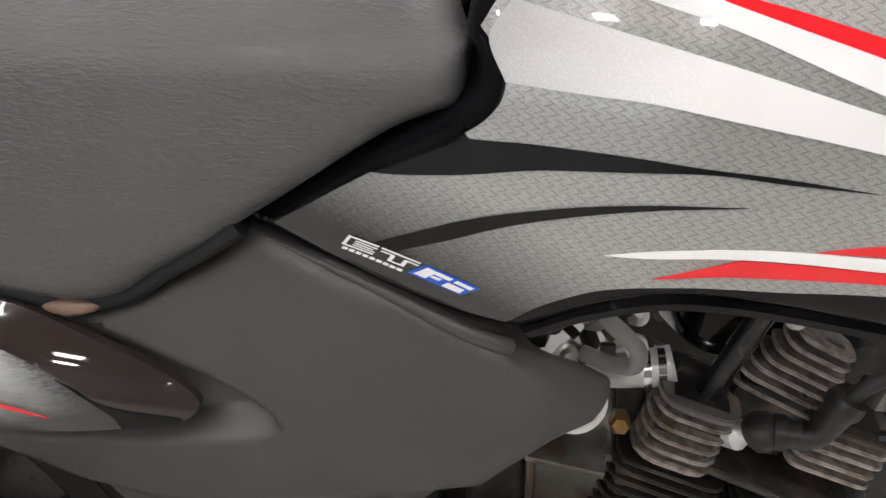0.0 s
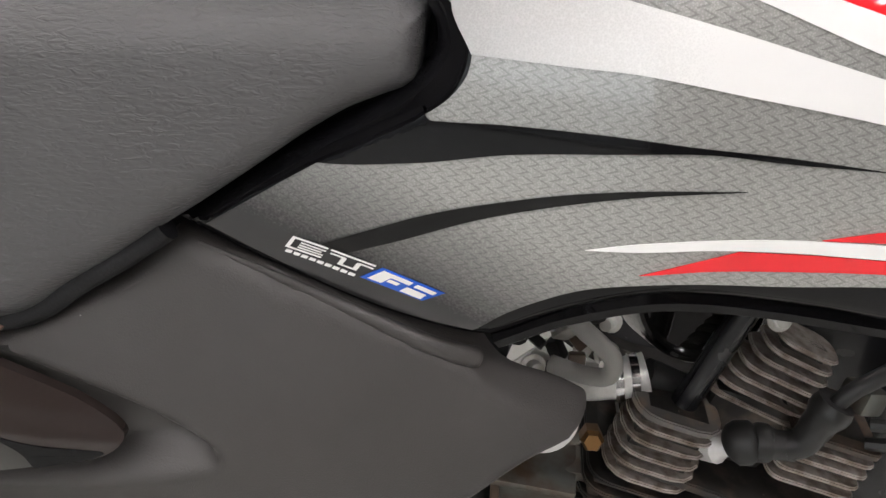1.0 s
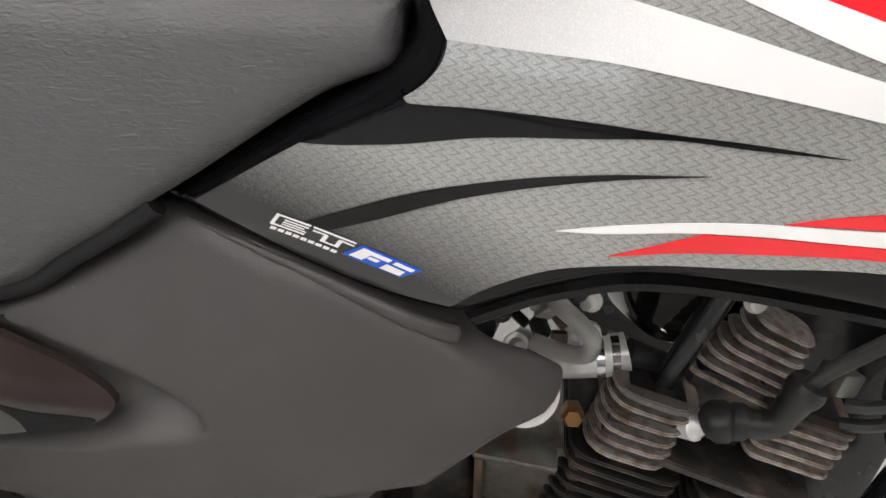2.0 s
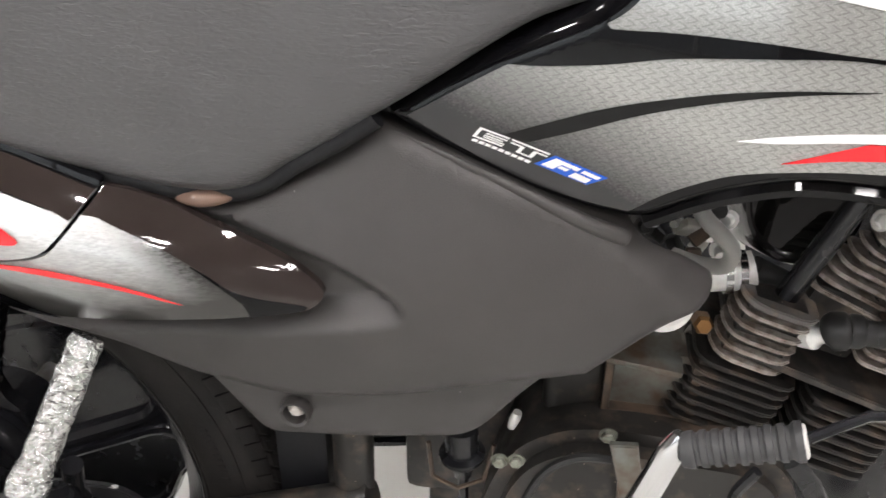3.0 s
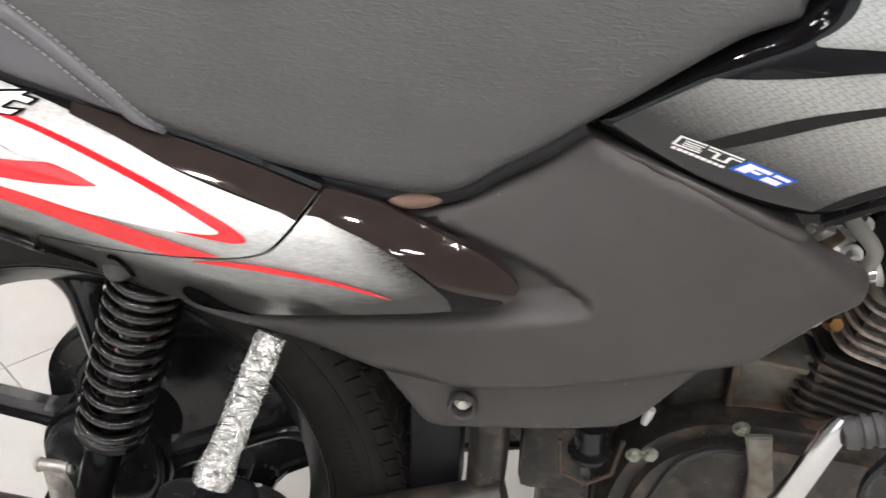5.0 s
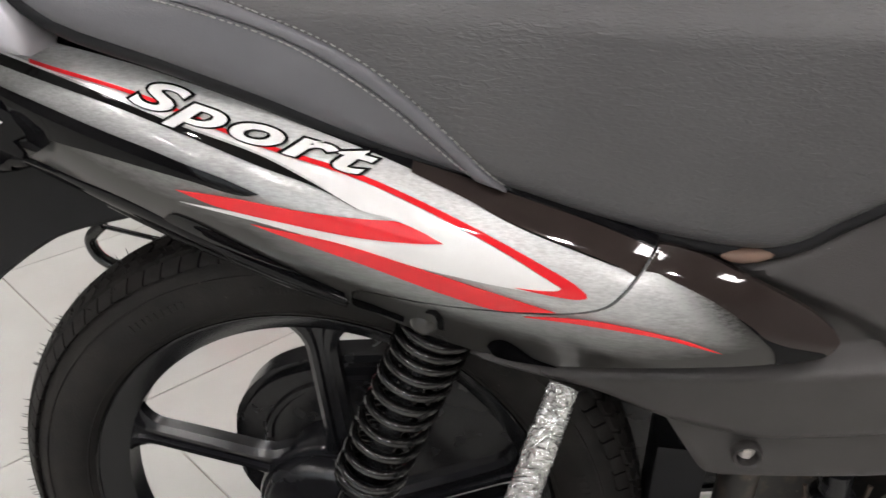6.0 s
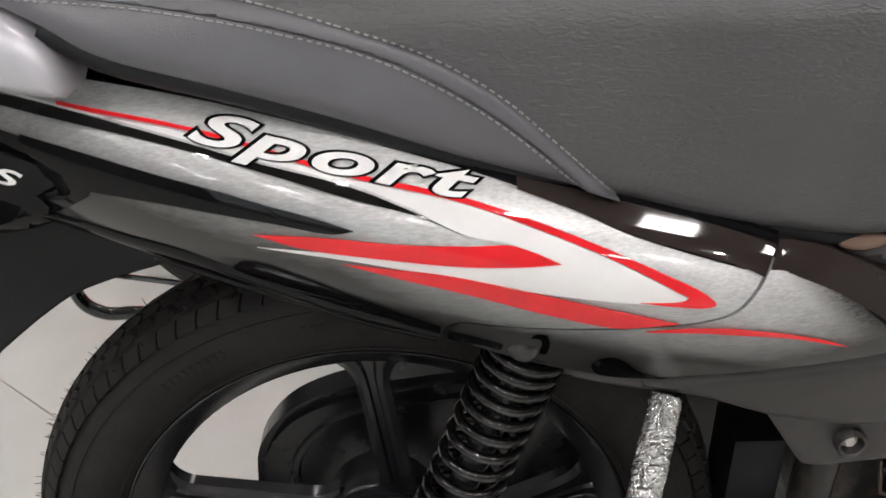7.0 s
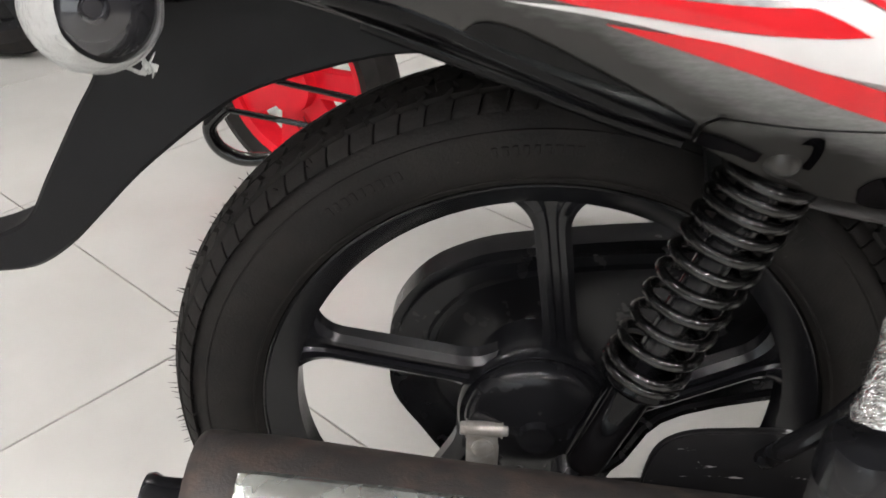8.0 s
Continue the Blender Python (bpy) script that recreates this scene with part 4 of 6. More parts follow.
stripe("stripe", ([(0.166, 0.6400), (0.190, 0.6428), (0.212, 0.6425), (0.2298, 0.6398), (0.2481, 0.6360), (0.2671, 0.6302), (0.2840, 0.6228)], [(0.2840, 0.6228), (0.2494, 0.6330), (0.2237, 0.6370), (0.195, 0.6392), (0.166, 0.6395)]), cowl_y, RED, cowl)


liner_loop = loop_of([(0.085, 0.575), (0.075, 0.63), (0.20, 0.63), (0.20, 0.580), (0.15, 0.567), (0.09, 0.553)])
sheet("inner_fender", liner_loop, lambda x, z: -0.09 + 0 * x, FLAP, bike, 0.01, 0, 0.01, True)

# lettering on the tail
def lettering(name, body, place, size, material, parent, grow=0.0, label="", shear=0.25, space=1.0):
    cu = bpy.data.curves.new(name, "FONT")
    cu.body, cu.size, cu.offset, cu.shear, cu.space_character, cu.resolution_u = body, size, grow, shear, space, 6
    tmp = bpy.data.objects.new(name, cu)
    scene.collection.objects.link(tmp)
    me = bpy.data.meshes.new_from_object(tmp)
    bpy.data.objects.remove(tmp)
    bm = bmesh.new()
    bm.from_mesh(me)
    bmesh.ops.remove_doubles(bm, verts=bm.verts[:], dist=1e-6)
    lo = min(v.co.x for v in bm.verts)
    hi = max(v.co.x for v in bm.verts)
    for k in range(1, 40):
        x = lo + (hi - lo) * k / 40
        bmesh.ops.bisect_plane(bm, geom=bm.verts[:] + bm.edges[:] + bm.faces[:], plane_co=(x, 0, 0), plane_no=(1, 0, 0))
    for k in range(-2, 8):
        bmesh.ops.bisect_plane(bm, geom=bm.verts[:] + bm.edges[:] + bm.faces[:], plane_co=(0, size * k * 0.125, 0), plane_no=(0, 1, 0))
    place(bm)
    for f in bm.faces:
        f.normal_update()
        if f.normal.y > 0:
            f.normal_flip()
    return part(name, bm, material, parent, label)


def on_tail(off):
    def place(bm):
        for v in bm.verts:
            u, w = v.co.x, v.co.y
            x = -0.0770 + 1.30 * u + 0.10 * w
            z = 0.7490 - 0.235 * u + 0.395 * w - 0.30 * u * u
            v.co = (x, 0, z)
        X, Z = np.array([v.co.x for v in bm.verts]), np.array([v.co.z for v in bm.verts])
        for v, y in zip(bm.verts, tail_y(X, Z) - off):
            v.co.y = float(y)
    return place


lettering("lettering_outline", "Sport", on_tail(0.0020), 0.043, BLACK, tail, 0.0027, "black outline of the letters", 0.35, 1.14)
lettering("lettering", "Sport", on_tail(0.0027), 0.043, WHITE, tail, 0.0010, "white slanted letters", 0.35, 1.14)

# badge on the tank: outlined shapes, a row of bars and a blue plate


def badge_at(u, w):
    """u along the badge (0 to 1), w across it (0 to 1)."""
    x = 0.4345 + 0.0645 * u + 0.0055 * w
    z = 0.7155 - 0.0170 * u + 0.0075 * w
    return (x, z)


def badge_piece(name, quads, material, off):
    for q in quads:
        bm = bmesh.new()
        sheet_mesh(bm, [badge_at(*p) for p in q], tank_y, 0.004, off, 0.0003)
        part(name, bm, material, tank)


def bar(u0, u1, w0, w1):
    return [(u0, w0), (u1, w0), (u1, w1), (u0, w1)]


badge_piece("badge_outline", [bar(0.0, 0.24, 0.9, 1.0), bar(0.0, 0.025, 0.3, 1.0), bar(0.0, 0.24, 0.25, 0.34), bar(0.07, 0.24, 0.72, 0.79), bar(0.07, 0.22, 0.56, 0.63), bar(0.07, 0.24, 0.42, 0.48),
                              bar(0.26, 0.56, 0.9, 1.0), bar(0.27, 0.37, 0.70, 0.78), bar(0.46, 0.56, 0.70, 0.78), bar(0.35, 0.38, 0.28, 0.75), bar(0.45, 0.48, 0.28, 0.75), bar(0.35, 0.48, 0.25, 0.33)], WHITE, 0.0016)
badge_piece("badge_bar", [bar(0.02 + 0.054 * i, 0.062 + 0.054 * i, -0.05 - 0.012 * i, 0.13 - 0.012 * i) for i in range(9)], WHITE, 0.0016)
badge_piece("badge_plate", [[(0.53, -0.05), (0.95, -0.05), (1.02, 0.95), (0.60, 1.0)]], BLUE, 0.0013)
badge_piece("badge_shape", [[(0.57, 0.1), (0.66, 0.1), (0.70, 0.85), (0.62, 0.88)], [(0.67, 0.62), (0.81, 0.60), (0.82, 0.84), (0.69, 0.86)], [(0.68, 0.32), (0.75, 0.30), (0.76, 0.5), (0.69, 0.5)], [(0.79, 0.05), (0.93, 0.05), (0.94, 0.42), (0.81, 0.45)], [(0.84, 0.60), (0.97, 0.58), (0.98, 0.80), (0.85, 0.83)]], WHITE, 0.0018)

# grab rail
rail_loop = loop_of([(-0.133, 0.7705), (-0.1305, 0.779), (-0.136, 0.794), (-0.149, 0.807), (-0.169, 0.815), (-0.22, 0.826), (-0.30, 0.842), (-0.38, 0.852)], [(-0.38, 0.852), (-0.38, 0.825)], [(-0.38, 0.825), (-0.30, 0.808), (-0.22, 0.790), (-0.177, 0.781), (-0.154, 0.774), (-0.133, 0.7705)])
sheet("grab_rail", rail_loop, shell(lambda x, z: -0.172 + 1.6 * np.maximum(0, -0.16 - x) ** 2, rail_loop, 0.011), mat("silver_powder_coat", (0.50, 0.50, 0.53), 0.38, 0.35), bike, 0.003, 0, 0.03, True, "silver-grey painted grab rail", 0.011)

# rear wheel
AX = Vector((0, 0, 0.295))
bm = bmesh.new()
lathe(bm, [(-0.030, 0.229), (-0.0305, 0.225), (-0.026, 0.219), (-0.016, 0.207), (-0.012, 0.203), (0.012, 0.203), (0.016, 0.207), (0.026, 0.219), (0.0305, 0.225), (0.030, 0.229), (-0.030, 0.229)], AX, (0, 1, 0), 96)
wheel = part("rear_wheel", bm, WHEEL, bike, "satin black five-spoke cast wheel")
bm = bmesh.new()
lathe(bm, [(-0.0295, 0.2265), (-0.034, 0.231), (-0.0395, 0.241), (-0.0420, 0.258), (-0.0395, 0.277), (-0.0345, 0.2855), (-0.0255, 0.2950), (-0.014, 0.3012), (0, 0.3036), (0.014, 0.3012), (0.0255, 0.2950), (0.0345, 0.2855), (0.0395, 0.277), (0.0405, 0.258), (0.0395, 0.245), (0.034, 0.231), (0.0295, 0.2265)], AX, (0, 1, 0), 128)
tyre = part("tyre", bm, RUBBER, wheel, "black rubber tyre with moulding hairs")
bm = bmesh.new()
for r, y in ((0.2345, -0.0362), (0.2730, -0.0402)):
    lathe(bm, [(y + 0.001, r - 0.0012), (y - 0.0008, r - 0.0006), (y - 0.0008, r + 0.0006), (y + 0.001, r + 0.0012)], AX, (0, 1, 0), 128)
part("sidewall_rib", bm, RUBBER, tyre)
bm = bmesh.new()
rng = random.Random(4)
for base in (128, 100, 62, 20):
    for k in range(9):
        a = radians(base - k * 1.6)
        rad, tan = Vector((math.cos(a), 0, math.sin(a))), Vector((-math.sin(a), 0, math.cos(a)))
        m = Matrix.Translation(AX + rad * 0.259 + Vector((0, -0.0418, 0))) @ Matrix((tan, Vector((0, 1, 0)), rad)).transposed().to_4x4()
        block(bm, m, (rng.uniform(0.0035, 0.0052), 0.0011, 0.007), 0.0003, 1)
tagged(part("sidewall_marking", bm, RUBBER, tyre, "raised unreadable marks on the tyre wall"), kind="stuff")
# tread blocks and moulding hairs
bm = bmesh.new()
rng = random.Random(3)
lanes = ((-0.0275, -0.0165, 0.30, 0.0), (-0.0150, -0.0012, -0.45, 0.5), (0.0012, 0.0150, 0.45, 0.5), (0.0165, 0.0275, -0.30, 0.0))
BLOCKS = 96
PITCH = 2 * math.pi / BLOCKS


def crown(y):
    return 0.3068 - 10.5 * y * y


for k in range(BLOCKS):
    for y0, y1, lean, shift in lanes:
        a = (k + shift) * PITCH
        low, high = [], []
        ym = y0 * 0.55 + y1 * 0.45
        for y, e in ((y0, 0.10), (y0, 0.86), (ym, 1.16), (y1, 0.86), (y1, 0.10), (ym, 0.40)):
            t = a + (e + lean * (y - y0) / 0.014 * 0.5) * PITCH
            for ring, r in ((low, crown(y) - 0.003), (high, crown(y) + 0.0012)):
                ring.append(bm.verts.new(AX + Vector((math.sin(t) * r, y, math.cos(t) * r))))
        bm.faces.new(high[::-1])
        for i in range(6):
            j = (i + 1) % 6
            bm.faces.new((high[i], high[j], low[j], low[i]))
bmesh.ops.recalc_face_normals(bm, faces=bm.faces[:])
# shoulder blocks with slits between them
for k in range(BLOCKS):
    a = k * PITCH
    for side in (-1, 1):
        rows = []
        for y, r, hook in ((0.0345, 0.2862, 0.0), (0.0384, 0.2868, 0.0), (0.0376, 0.2888, 0.04), (0.0344, 0.2925, 0.12), (0.0296, 0.2972, 0.26), (0.0280, 0.2955, 0.28)):
            rows.append([bm.verts.new(AX + Vector((math.sin(t) * r, y * side, math.cos(t) * r))) for t in (a + (0.05 + hook) * PITCH, a + (0.5 + hook) * PITCH, a + (0.95 + hook) * PITCH)])
        for p, q in zip(rows, rows[1:]):
            for e in (0, 1):
                bm.faces.new((p[e], p[e + 1], q[e + 1], q[e]))
        for e in (0, 2):
            low = [bm.verts.new(AX + (row[e].co - AX) * 0.992 + Vector((0, -side * 0.003, 0))) for row in rows]
            for i in range(5):
                bm.faces.new((rows[i][e], rows[i + 1][e], low[i + 1], low[i]))
bmesh.ops.recalc_face_normals(bm, faces=bm.faces[:])
tagged(part("tread", bm, RUBBER, wheel, "raised tread blocks"), kind="stuff")
bm = bmesh.new()
for k in range(300):
    a = rng.uniform(0, 2 * math.pi)
    y = rng.choice((-0.036, -0.033, -0.028, -0.024, -0.018, -0.008, 0.006, 0.02)) + rng.uniform(-0.002, 0.002)
    r = 0.3075 - 10 * y * y
    d = Vector((math.sin(a), y * 8, math.cos(a))).normalized()
    p = AX + Vector((math.sin(a) * r, y, math.cos(a) * r))
    bend = Vector((rng.uniform(-1, 1), rng.uniform(-1, 1), rng.uniform(-1, 1))) * 0.0015
    tube(bm, [p, p + d * 0.003 + bend * 0.4, p + d * rng.uniform(0.0045, 0.008) + bend], [0.0005, 0.0004, 0.0002], 4)
tagged(part("moulding_hairs", bm, RUBBER, wheel, "thin rubber moulding hairs"), kind="stuff")
bm = bmesh.new()
lathe(bm, [(-0.0302, 0.2262), (-0.0322, 0.2268), (-0.0328, 0.2280), (-0.0318, 0.2290), (-0.0300, 0.2290)], AX, (0, 1, 0), 96)
part("rim_lip", bm, SPRING, wheel)
for k in range(5):
    a = radians(91 + 72 * k)
    rad, tan = Vector((math.cos(a), 0, math.sin(a))), Vector((-math.sin(a), 0, math.cos(a)))
    rows = []
    for r in np.concatenate([np.linspace(0.05, 0.170, 10), np.linspace(0.176, 0.205, 14)]).tolist():
        e = min(1, max(0, (r - 0.174) / 0.031))
        w = 0.0140 + 0.030 * (1 - math.sqrt(max(0, 1 - e * e))) + 0.012 * max(0, (0.075 - r) / 0.025) ** 2
        rows.append((r, w, 0.0115 - 0.002 * max(0, (r - 0.10) / 0.10)))
    bm = bmesh.new()
    rings = []
    for r, w, h in rows:
        c = AX + rad * r - tan * 0.027 * (1 - r / 0.215)
        prof = [(-w, h * 0.6), (-w, -h * 0.55), (-w * 0.62, -h), (-w * 0.30, -h * 0.95), (-w * 0.18, -h * 0.62), (w * 0.18, -h * 0.62), (w * 0.30, -h * 0.95), (w * 0.62, -h), (w, -h * 0.55), (w, h * 0.6)]
        rings.append([bm.verts.new(c + tan * u + Vector((0, v - 0.003, 0))) for u, v in prof])
    n = len(rings[0])
    for p, q in zip(rings, rings[1:]):
        for i in range(n):
            bm.faces.new((p[i], p[(i + 1) % n], q[(i + 1) % n], q[i]))
    bm.faces.new(rings[0])
    bm.faces.new(rings[-1][::-1])
    bmesh.ops.recalc_face_normals(bm, faces=bm.faces[:])
    part("spoke", bm, WHEEL, wheel)
bm = bmesh.new()
lathe(bm, [(0.05, 0.0), (0.05, 0.050), (0.02, 0.056), (-0.008, 0.066), (-0.018, 0.066), (-0.022, 0.064), (-0.020, 0.061), (-0.020, 0.0)], AX, (0, 1, 0), 64)
part("hub", bm, WHEEL, wheel)
bm = bmesh.new()
lathe(bm, [(-0.020, 0.0605), (-0.030, 0.059), (-0.036, 0.053), (-0.037, 0.045), (-0.042, 0.030), (-0.044, 0.016), (-0.050, 0.014), (-0.050, 0.0)], AX, (0, 1, 0), 64)
part("brake_plate", bm, SATIN, wheel, "black drum brake plate")

wheel.matrix_basis = Matrix.Translation(HUB) @ Matrix.Diagonal((0.9158, 0.9158, 0.9158, 1)) @ Matrix.Translation(-AX)

# chain case behind the wheel
case_y = 0.055
# low bulge is added to the outline to look dark through the spokes
case_loop = loop_of([(-0.128, 0.29), (-0.122, 0.335), (-0.092, 0.378), (-0.047, 0.402), (0.0, 0.412), (0.10, 0.424), (0.25, 0.43), (0.42, 0.42)], [(0.42, 0.42), (0.42, 0.30)], [(0.42, 0.30), (0.25, 0.262), (0.124, 0.215), (0.075, 0.130), (0.0, 0.115), (-0.06, 0.150), (-0.10, 0.205), (-0.124, 0.245), (-0.128, 0.29)])
bm = bmesh.new()
slab(bm, case_loop, side_plane(case_y), 0.045, 0.008)
case = part("chain_case", bm, SATIN, bike, "black pressed steel chain case")
bm = bmesh.new()
rim_loop = [(0.15 + (x - 0.15) * 0.86, 0.312 + (z - 0.312) * 0.80) for x, z in case_loop]
pts = [(x, case_y, z) for x, z in rim_loop]
tube(bm, pts + pts[:1], 0.005, 6, False)
part("rib", bm, SATIN, case)

# shock absorber
S0, S1 = Vector((0.114, -0.134, 0.604)), Vector((0.0210, -0.133, 0.346))
sd = (S1 - S0).normalized()
bm = bmesh.new()
lathe(bm, [(-0.004, 0.0), (-0.004, 0.012), (0.003, 0.024), (0.008, 0.024), (0.009, 0.0130), (0.060, 0.0130), (0.062, 0.0105), (0.18, 0.0105)], S0, sd, 24)
shock = part("shock_absorber", bm, SATIN, bike, "black coil-over rear shock absorber")
bm = bmesh.new()
length = 0.170
turns = 12.5
u = Vector((0, 1, 0)).cross(sd).normalized()
w = sd.cross(u)
steps_ = [0.75 + 0.75 * min(1, i / 220) if i < 300 else 0.62 for i in range(350)]
total, along, pts = sum(steps_), 0.0, []
for i in range(350):
    a = 2 * math.pi * turns * i / 350
    pts.append(S0 + sd * (0.010 + (length - 0.010) * along / total) + (u * math.cos(a) + w * math.sin(a)) * 0.0240)
    along += steps_[i]
tube(bm, pts, 0.0036, 10)
part("spring", bm, SPRING, shock, "glossy black coil spring")
bm = bmesh.new()
lathe(bm, [(0.167, 0.0), (0.167, 0.0255), (0.171, 0.0265), (0.175, 0.0245), (0.180, 0.0160), (0.250, 0.0150), (0.256, 0.012), (0.262, 0.0)], S0, sd, 32)
part("damper_body", bm, BLACK, shock)
for p, r, wid in ((S0 - sd * 0.012, 0.016, 0.026), (S1 + sd * 0.001, 0.0125, 0.026)):
    bm = bmesh.new()
    lathe(bm, [(-wid / 2, 0.006), (-wid / 2, r), (wid / 2, r), (wid / 2, 0.006), (-wid / 2, 0.006)], p, (0, 1, 0), 24)
    part("eye", bm, SATIN, shock)
hex_bolt("nut", S0 - sd * 0.012 + Vector((0, -0.013, 0)), 0.008, shock, material=SATIN)
hex_bolt("nut", S1 + sd * 0.001 + Vector((0, -0.013, 0)), 0.0075, shock)

# rear mudguard flap
def flap_mesh(bm, loop, y0, y1):
    a = [bm.verts.new((x, y0, z)) for x, z in loop]
    b = [bm.verts.new((x, y1, z)) for x, z in loop]
    bm.faces.new(a)
    bm.faces.new(b[::-1])
    for i in range(len(loop)):
        j = (i + 1) % len(loop)
        bm.faces.new((a[j], a[i], b[i], b[j]))
    bmesh.ops.recalc_face_normals(bm, faces=bm.faces[:])
    bmesh.ops.bevel(bm, geom=[e for e in bm.edges if abs(e.verts[0].co.y - e.verts[1].co.y) < 1e-4], offset=0.0025, segments=1, affect="EDGES")


flap_loop = loop_of([(-0.05, 0.627), (-0.10, 0.626), (-0.150, 0.614), (-0.196, 0.5975), (-0.220, 0.582), (-0.248, 0.560), (-0.275, 0.5365), (-0.304, 0.507), (-0.332, 0.480), (-0.360, 0.4625), (-0.40, 0.456)],
                    [(-0.40, 0.456), (-0.46, 0.455), (-0.455, 0.466)], [(-0.455, 0.466), (-0.41, 0.479), (-0.377, 0.490), (-0.3565, 0.502), (-0.336, 0.534), (-0.306, 0.582), (-0.288, 0.609), (-0.265, 0.66), (-0.25, 0.70)], [(-0.25, 0.70), (-0.05, 0.68)])
bm = bmesh.new()
flap_mesh(bm, flap_loop, -0.07, -0.035)
part("mudguard", bm, FLAP, bike, "matte black rear mudguard flap")

# tail underside, lamp bracket and plate
bm = bmesh.new()
block(bm, pose(-0.20, 0, 0.735, 0, 6, 0), (0.22, 0.22, 0.06), 0.02, 3)
part("tail_tray", bm, FLAP, bike)
inner_loop = loop_of([(-0.36, 0.79), (-0.25, 0.765), (-0.14, 0.742)], [(-0.14, 0.742), (-0.135, 0.700)], [(-0.135, 0.700), (-0.19, 0.672), (-0.24, 0.665), (-0.30, 0.680), (-0.36, 0.71)])
sheet("tail_inner", inner_loop, shell(lambda x, z: -0.135 + 0.25 * np.maximum(0, 0.72 - z) + 0.12 * np.maximum(0, -0.15 - x), inner_loop, 0.006), BLACK, bike, 0.006, 0, 0.02, True, "glossy black tail lamp housing")
bm = bmesh.new()
block(bm, pose(-0.212, -0.1335, 0.7265, 0, 24, 0), (0.105, 0.004, 0.030), 0.001)
strip = part("name_strip", bm, BLACK, bike, "black strip with white letters")


def on_strip(bm):
    m = pose(-0.227, -0.1365, 0.7295, 0, 24, 0)
    for v in bm.verts:
        v.co = m @ Vector((v.co.x * 2.0, 0, v.co.y * 0.95))


lettering("lettering", "ELS", on_strip, 0.0150, WHITE, strip, 0.0003, "white letters", 0.25, 1.1)

# tail lamp
bm = bmesh.new()
block(bm, pose(-0.292, -0.062, 0.738, 0, 10, 0), (0.09, 0.12, 0.055), 0.018, 4)
part("tail_lamp", bm, REDLENS, bike, "red tail lamp lens")

# rear indicator in its wrap
IND = Vector((-0.248, -0.140, 0.674))
ID = Vector((0.25, -1.0, 0.45)).normalized()
bm = bmesh.new()
lathe(bm, [(-0.030, 0.018), (-0.016, 0.030), (0.0, 0.033), (0.010, 0.0315), (0.020, 0.0265), (0.028, 0.018), (0.033, 0.008), (0.034, 0.0)], IND, ID, 40)
ind = part("indicator_lamp", bm, LENS, bike, "dark round indicator lamp partly in clear wrap")
bm = bmesh.new()
lathe(bm, curve_points([(-0.034, 0.019), (-0.016, 0.0325), (0.0, 0.0348), (0.010, 0.0333), (0.020, 0.0283), (0.029, 0.0190), (0.0345, 0.008)], 5), IND, ID, 96)
opening = Vector((0.705, -0.695, 0.140))
bmesh.ops.bisect_plane(bm, geom=bm.verts[:] + bm.edges[:] + bm.faces[:], plane_co=IND + opening * 0.0225, plane_no=opening, clear_outer=True)
for v in bm.verts:
    v.co += Vector((noise.noise(v.co * 110), noise.noise(v.co * 110 + Vector((7, 0, 0))), noise.noise(v.co * 110 + Vector((0, 9, 0))))) * 0.0007
part("wrap", bm, WRAP, ind, "cloudy plastic film")
bm = bmesh.new()
iu = Vector((0, 0, 1)).cross(ID).normalized()
iw = ID.cross(iu)
tube(bm, [IND - ID * 0.002 + (iu * math.cos(a) + iw * math.sin(a)) * (0.0335 + 0.0006 * math.sin(5 * a)) for a in [math.pi * (0.95 + 1.25 * k / 40) for k in range(41)]], 0.0014, 6)
part("film_edge", bm, WRAP, ind)
bm = bmesh.new()
rng = random.Random(5)
for k in range(9):
    at = IND + Vector((0.021 + rng.uniform(-0.005, 0.007), -0.004, -0.029 + rng.uniform(-0.004, 0.004)))
    block(bm, Matrix.Translation(at) @ Euler((rng.uniform(0, 3), rng.uniform(0, 3), rng.uniform(0, 3))).to_matrix().to_4x4(), (0.007, 0.004, 0.0006), 0)
part("torn_film", bm, WRAP, ind, smooth=False)
bm = bmesh.new()
lathe(bm, [(0.026, 0.0), (0.026, 0.006), (0.034, 0.0075), (0.036, 0.006), (0.032, 0.004), (0.030, 0.0)], IND + Vector((0.007, 0, -0.006)), ID, 20)
part("lens_boss", bm, LENS, ind)
bm = bmesh.new()
tube(bm, [IND + Vector((0.03, 0.05, 0.01)), (-0.19, -0.07, 0.675)], 0.012, 12)
part("stalk", bm, FLAP, ind)

# saree guard loops on the far side
bm = bmesh.new()
tube(bm, curve_points([(-0.268, 0.12, 0.506), (-0.274, 0.12, 0.501), (-0.285, 0.12, 0.487), (-0.280, 0.12, 0.469), (-0.263, 0.12, 0.458), (-0.234, 0.12, 0.4575), (-0.05, 0.115, 0.457)], 5), 0.0065, 10)
guard = part("leg_guard", bm, SPRING, bike, "black tubular guard beside the far wheel side")
for a, b in (((-0.270, 0.12, 0.504), (0.0, 0.12, 0.456)), ((-0.2203, 0.12, 0.5303), (0.0, 0.12, 0.484))):
    bm = bmesh.new()
    tube(bm, [a, b], 0.0028, 8)
    part("rod", bm, SPRING, guard)
bm = bmesh.new()
tube(bm, [(-0.2203, 0.12, 0.5303), (-0.24, 0.12, 0.535), (-0.26, 0.12, 0.60)], 0.0028, 8)
part("rod", bm, SPRING, guard)

